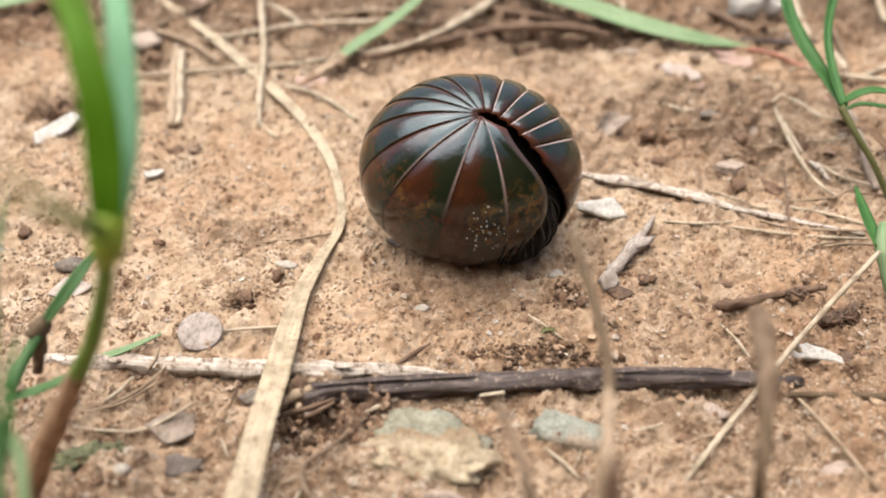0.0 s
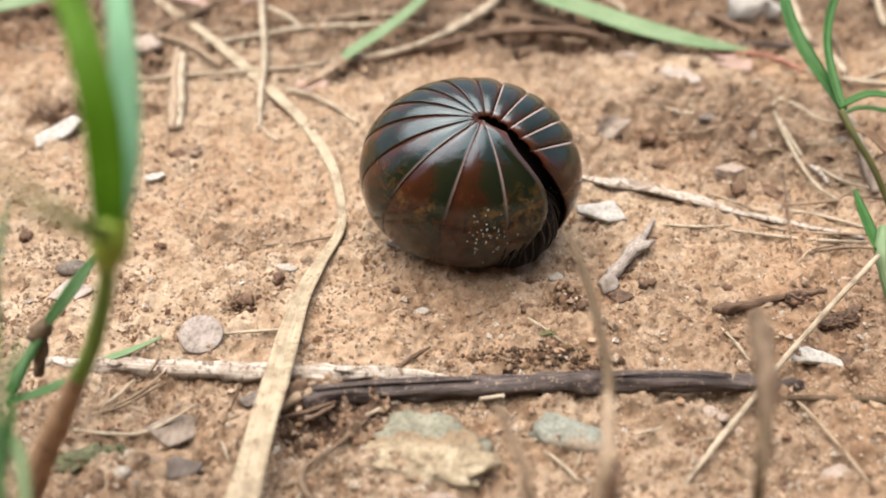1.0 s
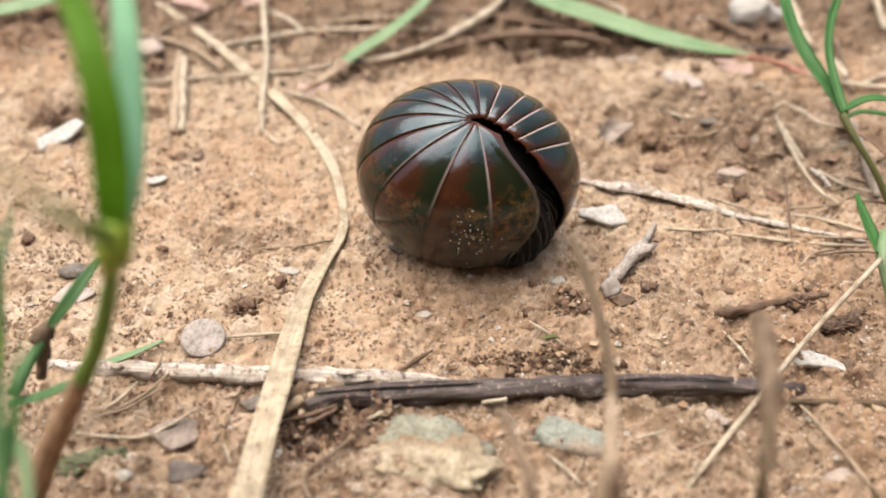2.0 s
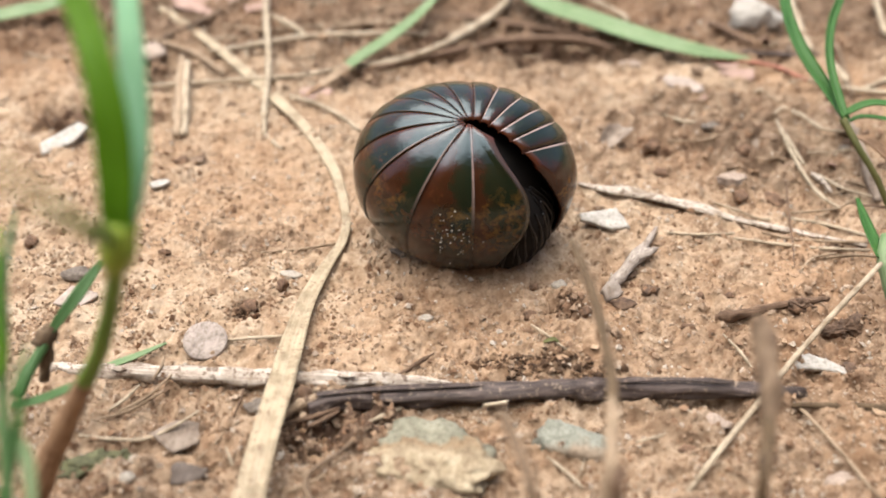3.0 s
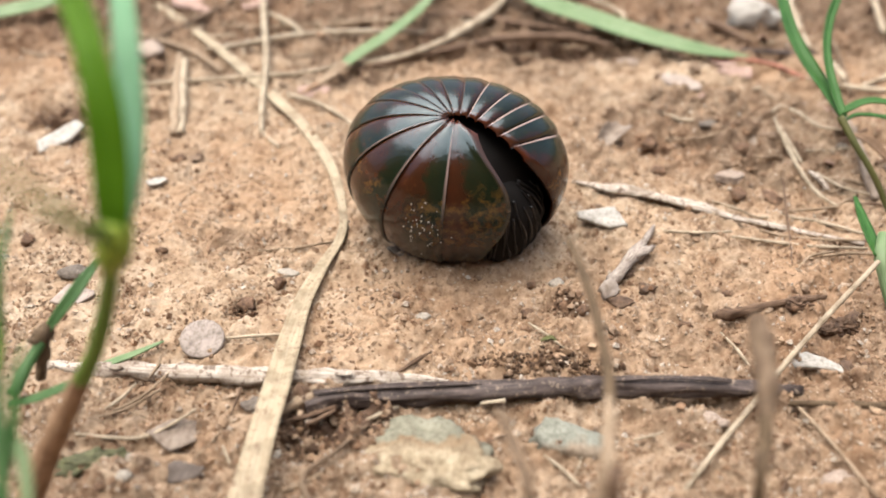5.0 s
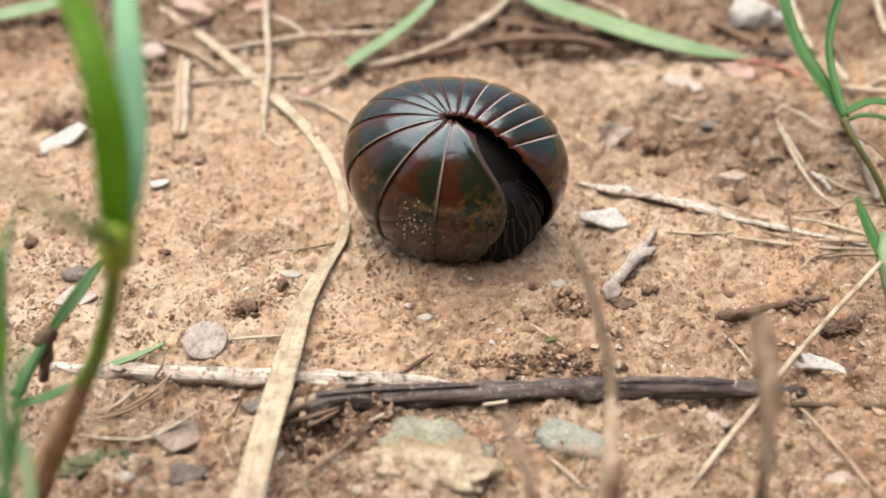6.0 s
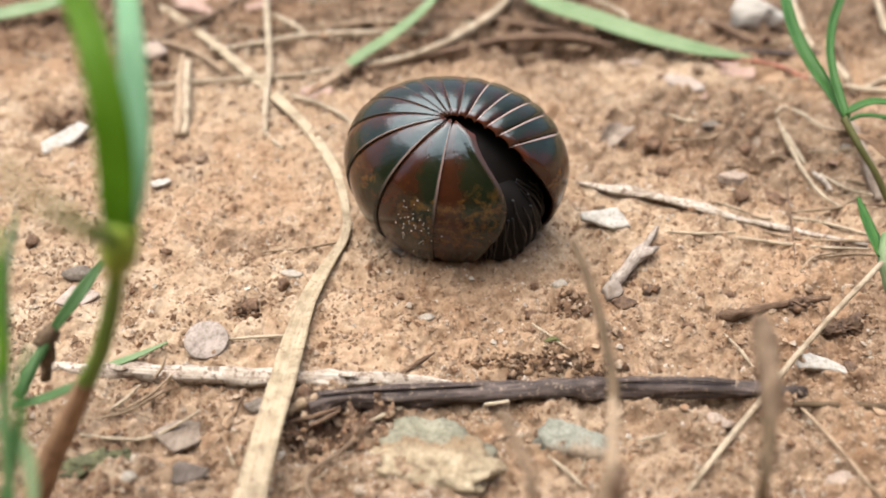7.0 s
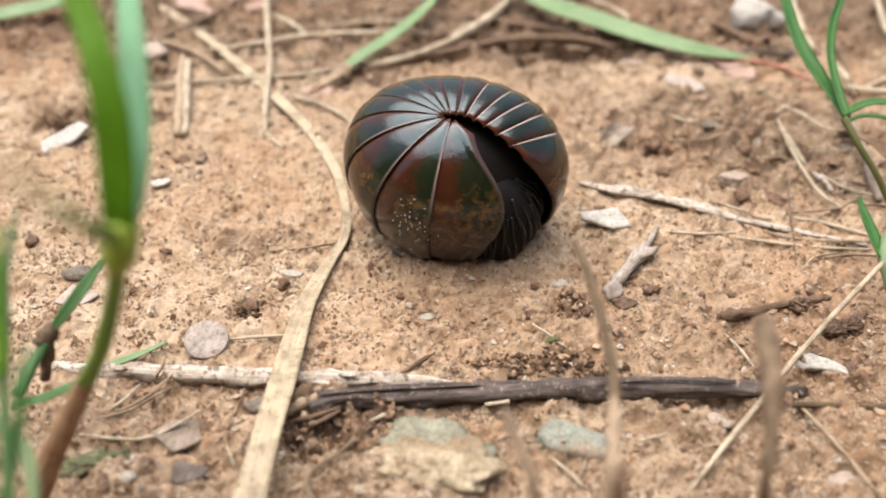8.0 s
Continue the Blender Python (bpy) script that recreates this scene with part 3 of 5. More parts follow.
def tergite(lo, hi, tip_lo, tip_hi, tuck, bulge, dome=0.0):
    """One back plate from longitude lo to hi (free rim), tucked under its neighbour at lo by tuck degrees."""
    nu, nv = 22, 44
    span = hi - lo + tuck
    rings_o, rings_i = [], []
    for i in range(nv + 1):
        th = math.radians(-89.5 + 179 * i / nv)
        swell = dome * math.sin(math.pi * min(max((math.degrees(th) + 45) / 135, 0.0), 1.0) ** 1.65)
        ro, ri = [], []
        for j in range(nu + 1):
            u = j / nu
            a = math.radians(hi - u * span + (1 - u) * swell)
            w = max(1 - u * span / (hi - lo), 0)
            tip = (math.radians(tip_lo[0] * (1 - w) + tip_hi[0] * w), math.radians(tip_lo[1] * (1 - w) + tip_hi[1] * w))
            q = shell_dir(a, th, tip)
            x = u * span / (hi - lo)
            under = min(max((x - 0.72) / 0.33, 0), 1)
            low = min(max((th - 0.05) / 0.8, 0), 1)
            step = 0.06 + 0.74 * low * low * (3 - 2 * low)
            body = 1.0 + bulge * math.sin(math.pi * min(x, 1)) - (0.012 + bulge) * step * under * under * (3 - 2 * under)
            body += 0.006 * step * math.exp(-(u * span / 1.1) ** 2)
            ro.append(q * body * AX)
            ri.append(q * (body - 0.035) * AX)
        rings_o.append(ro)
        rings_i.append(ri)
    bm = bmesh.new()
    uv = bm.loops.layers.uv.new("uv")
    vo = [[bm.verts.new(Vector(c) * MM) for c in r] for r in rings_o]
    vi = [[bm.verts.new(Vector(c) * MM) for c in r] for r in rings_i]

    def quad(a, b, c, d, uvs):
        f = bm.faces.new((a, b, c, d))
        for lp, t in zip(f.loops, uvs):
            lp[uv].uv = t
    for i in range(nv):
        for j in range(nu):
            us = ((j / nu, i / nv), ((j + 1) / nu, i / nv), ((j + 1) / nu, (i + 1) / nv), (j / nu, (i + 1) / nv))
            quad(vo[i][j], vo[i][j + 1], vo[i + 1][j + 1], vo[i + 1][j], us)
            quad(vi[i][j + 1], vi[i][j], vi[i + 1][j], vi[i + 1][j + 1], us)
        quad(vi[i][0], vo[i][0], vo[i + 1][0], vi[i + 1][0], ((0, 0),) * 4)
        quad(vo[i][nu], vi[i][nu], vi[i + 1][nu], vo[i + 1][nu], ((1, 0),) * 4)
    for j in range(nu):
        quad(vi[0][j], vi[0][j + 1], vo[0][j + 1], vo[0][j], ((0.5, 0),) * 4)
        quad(vo[nv][j], vo[nv][j + 1], vi[nv][j + 1], vi[nv][j], ((0.5, 1),) * 4)
    return bm


# free rims round the pole, with the plate ends along the slit: longitude, tip longitude, tip distance from the pole, turn while it opens
RIMS = [(-31, -33, 42, 0), (24, -31, 31, 0), (38, -27, 22, -1), (47, -20, 14.5, -2), (59, -9, 9, -4), (75, 10, 5, -7), (92, 40, 2.6, -10),
        (112, 90, 1.0, -14), (129, 129, 1.2, -18), (149, 149, 1.2, -22), (170, 170, 1.2, -27), (194, 194, 1.2, -29), (220, 220, 1.2, -30),
        (253, 260, 1.0, -32), (287, 310, 1.4, -33), (290, 328, 14, -16)]


def build_millipede():
    body = new("pill_millipede")
    tagged(body, "glossy dark brown and olive pill millipede rolled into a ball", "millipede")
    plates = []
    for k in range(len(RIMS) - 1):
        lo, hi = RIMS[k], RIMS[k + 1]
        last = k == len(RIMS) - 2
        tuck = 30 if last else 12 if k else 0
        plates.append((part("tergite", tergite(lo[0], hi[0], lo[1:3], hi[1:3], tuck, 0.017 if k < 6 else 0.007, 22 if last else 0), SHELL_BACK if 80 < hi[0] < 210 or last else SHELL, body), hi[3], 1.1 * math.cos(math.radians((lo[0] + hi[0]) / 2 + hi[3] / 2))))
    core = lump(2 * AX[0] * 0.80, 2 * AX[1] * 0.80, 2 * AX[2] * 0.80, 3, 0.04)
    part("underside", core, UNDER, body, "black ridged underside in the slit")
    q = shell_dir(math.radians(-46), math.radians(-24), (0, 0.02)) * np.array(AX) * 0.53
    fold = lump(17.5, 18.5, 21, 5, 0.06, 2.0)
    fold.transform(Matrix.Translation(Vector(q) * MM))
    part("belly_fold", fold, UNDER, body, "black folded belly deep in the slit")
    rng = np.random.RandomState(4)
    for k in range(17):
        a = math.radians(-46 - 62 + 7.2 * k + rng.uniform(-3, 3))
        rows = []
        top = rng.uniform(35, 66)
        for f in (0, 0.25, 0.5, 0.75, 1):
            th, ang = math.radians(top - f * (top + 55)), a + math.radians(rng.uniform(-4, 4))
            reach = 8.9 + rng.uniform(0, 0.35)
            rows.append((q[0] + reach * math.cos(th) * math.cos(ang), q[1] + 1.04 * reach * math.cos(th) * math.sin(ang), q[2] + 1.2 * reach * math.sin(th), rng.choice((0.22, 0.3, 0.55)) * (1 - 0.35 * f)))
        part("leg", tube(rows, 0.15, 7, k), LEG, body, "thin dark jointed leg")
    specks = bmesh.new()
    for k in range(46):
        q = shell_dir(math.radians(rng.normal(275, 6)), math.radians(rng.normal(17, 10)), (0, 0.02))
        m = Matrix.Translation(Vector(q * np.array(AX) * 1.015) * MM) @ Matrix.Diagonal((*(rng.uniform(0.07, 0.17, 3) * MM), 1))
        bmesh.ops.create_icosphere(specks, subdivisions=1, radius=1, matrix=m)
    tagged(part("sand_specks", specks, STONE_WHITE, plates[-2][0], "pale sand grains stuck to the shell"), kind="stuff")
    return body, plates


MILLIPEDE, PLATES = build_millipede()

# ---- sticks and large litter ----
dry_blade = tagged(new("dry_grass_blade"), "long pale yellow dry grass blade lying across the sticks", "dry grass")
part("blade", blade([(-25.3, -68.2, 5.6, 4.42), (-25.1, -59.4, 4.3, 4.32), (-24.4, -47.9, 4.8, 4.05), (-23.8, -38.3, 4.6, 3.90), (-23.9, -25.8, 1.7, 3.81), (-23.1, -15.0, 0.8, 3.1), (-20.8, -5.4, 0.6, 2.1), (-18.7, 1.4, 0.8, 1.79), (-18.8, 9.0, 1.2, 1.64), (-22.7, 25.7, 0.8, 2.12), (-30.1, 40.8, 1.5, 2.51), (-37.5, 52.8, 1.4, 2.77), (-48.1, 67.8, 1.8, 2.79), (-59.5, 82.8, 2.4, 2.65), (-70.8, 98.4, 1.6, 2.49), (-82.7, 113.5, 0.7, 1.97)], fold=0.16, thick=0.35, wave=0.12, seed=2), BLADE_DRY, dry_blade)
part("midrib", tube([(-25.3, -68.2, 5.8, 0.20), (-25.1, -59.5, 4.5, 0.22), (-24.4, -48.0, 4.9, 0.23), (-23.8, -38.4, 4.7, 0.25), (-23.9, -25.9, 1.8, 0.27), (-23.1, -15.1, 0.7, 0.29), (-20.8, -5.6, 0.4, 0.31), (-18.6, 1.3, 0.9, 0.32), (-18.8, 8.8, 1.3, 0.33), (-22.7, 25.6, 0.9, 0.35), (-30.0, 40.6, 1.6, 0.38), (-37.5, 52.6, 1.5, 0.40), (-48.0, 67.6, 1.9, 0.42), (-59.5, 82.6, 2.5, 0.44), (-70.7, 98.2, 1.7, 0.47), (-82.6, 113.2, 0.8, 0.49)], 0.1, 6, 77), STRAW, dry_blade, "thin pale raised midrib")
weathered_stick = tagged(new("weathered_stick"), "weathered stick bleached pale on top, lying on soil", "stick")
part("shaft", tube([(-62.1, -30.5, 0.4, 1.60), (-54.4, -31.9, 0.9, 2.28), (-42.2, -32.8, 1.1, 2.70), (-27.1, -34.2, 1.7, 2.85), (-15.9, -34.4, 1.6, 2.50), (-5.6, -33.3, 0.2, 1.75), (1.4, -33.4, -0.4, 0.70)], 0.30, 18, 3, 0.8, 0.05), BARK_PALE, weathered_stick)
for n, (x, y, w) in enumerate(((-50.0, -30.9, 4), (-34.5, -32.1, 4), (-14.6, -32.8, 5))):
    scale_piece = flake(w * 0.8, 0.9, 0.3, 900 + n, 0.3, 0.2)
    scale_piece.transform(Matrix.Translation(Vector((x, y - 1.9, float(relief(x, y)) + 2.35)) * MM) @ pose(0, 0, 0, 14, 6 - 3 * (n % 4), 4 * (n % 3) - 6))
    part("bark_scale", scale_piece, BARK_PALE, weathered_stick, "loose flaking bark scale")
dark_stick = new("dark_stick")
tagged(dark_stick, "dark brown woody stick with a ridged bark", "stick")
part("shaft", tube([(-19.7, -40.9, 2.3, 2.15), (-15.4, -39.2, 2.2, 2.84), (-7.1, -37.7, 1.2, 3.22), (1.4, -36.8, 0.9, 3.24), (9.9, -36.7, 1.4, 3.15), (18.4, -36.4, 1.6, 3.15), (23.1, -36.3, 1.6, 3.41), (27.0, -36.2, 1.5, 3.16), (39.6, -36.5, 1.8, 2.81), (47.3, -36.6, 1.4, 2.55), (54.9, -36.2, 0.6, 1.71)], 0.15, 24, 5, 0.9, 0.10), BARK_DARK, dark_stick)
part("peeled_bark", blade([(-18.5, -39.6, 3.9, 0.66), (-11.2, -38.3, 3.4, 0.92), (-2.0, -36.8, 2.6, 0.85), (6.4, -36.6, 2.6, 0.51)], fold=0.4, thick=0.3, wave=0.3, seed=4), BARK_DARK, dark_stick, "peeling strip of dark bark")
part("peeled_bark", blade([(25.0, -36.5, 3.2, 0.51), (33.4, -36.4, 3.6, 0.76), (43.4, -36.9, 3.5, 0.59)], fold=0.4, thick=0.3, wave=0.3, seed=8), BARK_DARK, dark_stick, "peeling strip of dark bark")
for n, rows in enumerate(([(-23.3, -42.0, 2.0, 1.15), (-21.0, -40.5, 2.6, 1.65), (-18.6, -39.2, 2.9, 1.33)], [(-22.8, -43.0, 1.6, 0.65), (-19.2, -42.2, 1.9, 0.82), (-15.2, -40.4, 2.0, 0.66)],
                          [(-22.1, -38.7, 2.6, 0.75), (-19.6, -37.9, 3.0, 1.01), (-16.2, -38.0, 3.1, 0.75)], [(-19.5, -43.5, 1.3, 0.57), (-17.5, -42.5, 1.7, 0.74), (-15.2, -40.9, 1.8, 0.50)])):
    part("splinter", tube(rows, 0.25, 7, 30 + n), STRAW_DARK if n % 2 == 0 else TWIG, dark_stick, "frayed pale splinter")
strand("straw_piece", tube([(-11.1, -42.2, 0.6, 0.58), (-8.7, -40.5, 0.5, 0.75), (-6.2, -39.1, 0.4, 0.51)], 0.1, 7, 41), STRAW, "short pale straw piece on the soil", "straw", "straws on the soil")
strand("straw_piece", tube([(6.0, -39.0, 0.9, 0.59), (9.7, -38.9, 1.5, 0.75)], 0.1, 7, 42), STRAW, "short pale straw piece beside the dark stick", "straw", "straws on the soil")
strand("bark_strip", blade([(27.5, 19.4, 1.8, 0.91), (33.4, 17.2, 2.1, 2.26), (38.9, 16.2, 2.1, 2.92), (44.9, 12.9, 2.4, 2.65), (50.9, 10.3, 2.1, 2.19), (56.0, 8.3, 1.3, 1.74), (62.4, 6.9, 0.4, 1.30), (70.1, 4.1, 0.3, 1.07), (79.3, 1.4, -0.2, 0.84)], fold=-0.5, thick=0.5, wave=0.25, seed=12), BARK_PALE,
       "long crumpled pale bark strip lying on soil", "bark strip")
strand("twig_piece", tube([(45.4, -19.6, 1.0, 1.3), (47.6, -19.9, 1.3, 1.9), (52.5, -18.9, 1.8, 1.5), (58.0, -17.6, 2.0, 1.3), (62.6, -16.4, 1.8, 1.1), (65.6, -15.5, 1.4, 0.8)], 0.4, 11, 15), TWIG,
       "short knotty brown twig lying on the soil", "twig")
strand("dark_twig_piece", tube([(52.0, -38.8, 0.7, 0.9), (59.0, -39.2, 1.0, 1.2), (66.7, -40.0, 1.3, 1.4), (77.0, -41.2, 1.7, 1.5)], 0.2, 9, 16), STALK_BROWN,
       "half-buried brown twig on soil", "twig")
strand("burnt_splinter", tube([(-7.0, -31.9, 0.0, 0.35), (-4.4, -29.8, 0.0, 0.80), (-1.5, -27.0, -0.2, 0.36)], 0.3, 7, 17), TWIG, "thin dark splinter on the sand", "twig")
driftwood = new("driftwood_piece")
tagged(driftwood, "twisted grey-white sliver of wood with a broken end", "wood piece")
part("sliver", blade([(40.3, 4.5, 1.5, 0.53), (38.4, 0.9, 2.1, 1.04), (36.6, -2.6, 2.7, 1.5), (35.4, -4.4, 2.9, 2.9), (34.0, -6.6, 2.8, 2.2), (32.0, -9.2, 2.5, 1.9), (30.4, -11.1, 2.1, 2.2), (29.5, -12.2, 1.8, 1.5)], fold=-0.5, thick=0.8, twist=0.6, wave=0.25, seed=3), WOOD_GREY, driftwood)
end = slab([(-1.9, -1.2), (-1.5, 1.0), (0.2, 1.7), (1.8, 0.9), (1.6, -1.1), (0.1, -1.6)], 2.4, 19)
end.transform(Matrix.Translation(Vector((28.9, -13.9, 1.5)) * MM) @ pose(0, 0, 0, 24, -8, 30))
part("broken_end", end, WOOD_GREY, driftwood, "dark grey broken end")
part("spur", tube([(34.4, -6.0, 2.7, 1.5), (36.6, -4.6, 2.8, 1.7), (38.3, -3.2, 2.5, 0.9), (39.2, -2.2, 2.1, 0.3)], 0.35, 9, 21, 0.7), WOOD_GREY, driftwood, "short jagged spur of grey wood")

# ---- straws ----
for n, (rows, m) in enumerate((
    ([(-52.2, -44.7, 1.0, 0.55), (-47.3, -45.1, 0.6, 0.61), (-42.4, -45.1, 0.8, 0.61), (-38.5, -43.7, 1.9, 0.55), (-35.5, -41.4, 2.5, 0.37)], STRAW),
    ([(-49.8, -39.9, 0.6, 0.44), (-47.7, -37.9, 1.0, 0.58), (-46.1, -35.3, 1.4, 0.39)], STRAW), ([(-48.5, -40.1, 0.5, 0.38), (-44.9, -37.7, 0.9, 0.51), (-41.4, -33.7, 2.0, 0.39)], STRAW_DARK),
    ([(-50.6, -41.2, 0.5, 0.37), (-46.5, -39.6, 0.5, 0.50), (-42.2, -36.3, 1.2, 0.44)], STRAW_DARK), ([(-44.4, -34.2, 1.5, 0.39), (-43.4, -32.6, 2.3, 0.52), (-43.4, -30.5, 2.6, 0.33)], STRAW_DARK),
    ([(-35.1, -25.2, 1.0, 0.41), (-30.6, -24.7, 1.0, 0.62), (-25.7, -23.7, 0.5, 0.48)], STRAW), ([(-33.8, -0.4, -0.5, 0.40), (-26.6, -0.1, -0.0, 0.63), (-19.5, 1.8, 0.1, 0.48)], STRAW_DARK),
    ([(14.8, -47.3, -0.6, 0.48), (17.1, -49.7, -0.6, 0.65), (19.3, -52.4, -0.8, 0.40)], STRAW), ([(14.5, -21.7, 1.2, 0.35), (17.0, -24.9, 1.6, 0.55), (19.7, -27.8, 1.4, 0.34)], STRAW),
    ([(32.8, -54.5, 0.8, 0.68), (39.2, -47.6, 2.0, 0.89), (46.7, -39.5, 2.5, 0.93), (53.3, -32.4, 3.3, 0.91), (62.8, -23.4, 5.6, 0.88), (72.9, -14.4, 8.2, 0.84)], STRAW),
    ([(52.5, -37.3, 0.4, 0.51), (54.8, -42.7, 0.4, 0.62), (56.5, -48.9, 0.9, 0.65), (58.1, -56.1, 1.5, 0.51)], STRAW_DARK), ([(46.1, -22.7, -0.0, 0.28), (47.5, -27.5, 0.6, 0.54), (48.5, -31.7, 0.7, 0.40)], STRAW),
    ([(42.0, 3.4, 1.3, 0.48), (48.2, 2.7, 1.3, 0.63), (55.0, 3.9, 0.7, 0.55)], STRAW), ([(54.7, 2.7, 0.5, 0.55), (61.6, 1.0, 0.5, 0.71), (69.6, -0.3, 0.4, 0.71), (79.5, 0.3, -0.5, 0.55)], STRAW),
    ([(60.8, 5.1, -0.0, 0.48), (67.3, 2.2, 0.4, 0.63), (79.9, 1.9, 0.0, 0.55)], STRAW_DARK), ([(68.0, 10.3, -0.5, 0.57), (73.5, 7.6, 0.1, 0.74), (81.2, 3.7, -0.0, 0.56)], STRAW),
    ([(68.7, 12.4, -0.6, 0.50), (72.9, 12.1, 0.0, 0.67), (78.4, 12.3, 0.5, 0.42)], STRAW_DARK), ([(69.7, -3.0, 0.3, 0.46), (75.4, -1.7, -0.1, 0.62), (80.9, -1.5, -0.5, 0.47)], STRAW_DARK),
    ([(63.4, -7.7, 0.8, 0.38), (67.2, -3.8, 0.9, 0.53), (72.1, -1.9, 0.5, 0.39)], STRAW_DARK),
    ([(75.6, 45.6, 1.6, 0.58), (74.8, 34.9, 1.4, 0.83), (75.0, 25.8, 0.7, 0.80), (75.8, 17.5, 0.4, 0.77), (78.4, 12.7, 0.2, 0.50)], STRAW),
    ([(75.9, 42.2, 1.4, 0.48), (75.8, 34.1, 1.2, 0.83), (76.4, 28.1, 0.6, 0.62)], STRAW), ([(78.8, 51.7, 1.5, 0.68), (81.7, 46.8, 2.0, 0.87), (83.9, 40.6, 2.3, 0.75), (88.5, 38.2, 2.7, 0.56)], STRAW),
    ([(76.0, 48.7, 1.3, 0.49), (78.5, 50.9, 1.6, 0.78), (80.2, 50.0, 1.5, 0.59)], STRAW), ([(76.6, 26.7, 0.1, 0.53), (77.8, 22.0, 0.7, 1.14), (78.6, 18.4, 0.3, 0.69)], BARK_PALE),
    ([(78.4, 24.9, 0.2, 0.53), (81.5, 18.2, 0.9, 0.68), (86.7, 15.4, 1.0, 0.51)], STRAW), ([(71.4, 24.0, -0.7, 0.45), (67.4, 11.0, 1.1, 0.57), (65.5, 2.5, 0.6, 0.48), (63.0, -6.2, 0.9, 0.38)], TWIG),
    ([(-9.2, -66.8, 3.5, 1.03), (-18.4, -54.3, 2.1, 0.79), (-14.3, -49.2, 2.7, 0.70), (-10.2, -42.8, 1.1, 0.56)], TWIG_PALE),
    ([(-30.7, -46.9, 1.1, 0.30), (-29.8, -48.8, 1.6, 0.47), (-29.1, -50.1, 1.2, 0.30)], STRAW), ([(-21.3, -54.2, 0.6, 0.57), (-17.2, -52.5, 1.1, 0.69), (-13.0, -48.2, 1.5, 0.54)], STRAW_DARK))):
    strand("straw", tube(rows, 0.12, 8, 60 + n), m, "thin dry pale straw lying on soil" if m in (STRAW, BARK_PALE) else "thin dry brown straw lying on soil", "straw", "straws on the soil")

# ---- litter at the far edge ----
straw_stub = tagged(new("straw_stub"), "short thick split piece of pale straw", "straw")
part("half", tube([(-59.0, 39.8, 0.6, 2.01), (-61.2, 50.0, 0.7, 2.35), (-63.7, 62.3, 1.6, 2.33), (-65.8, 74.6, 3.1, 2.00)], 0.35, 9, 90, 0.8, 0.1), STRAW_DARK, straw_stub)
part("half", tube([(-57.6, 40.9, 0.6, 1.51), (-59.9, 51.2, 0.7, 1.84), (-62.3, 62.3, 1.6, 1.78), (-64.1, 72.3, 3.0, 1.41)], 0.35, 9, 91, 0.8, 0.1), STRAW, straw_stub)
part("core", tube([(-58.6, 40.9, 0.3, 1.01), (-61.3, 53.3, 0.3, 1.06), (-63.8, 65.5, 1.5, 0.97), (-65.3, 74.4, 2.6, 0.86)], 0.2, 8, 92), TWIG, straw_stub, "brown pith between the halves")
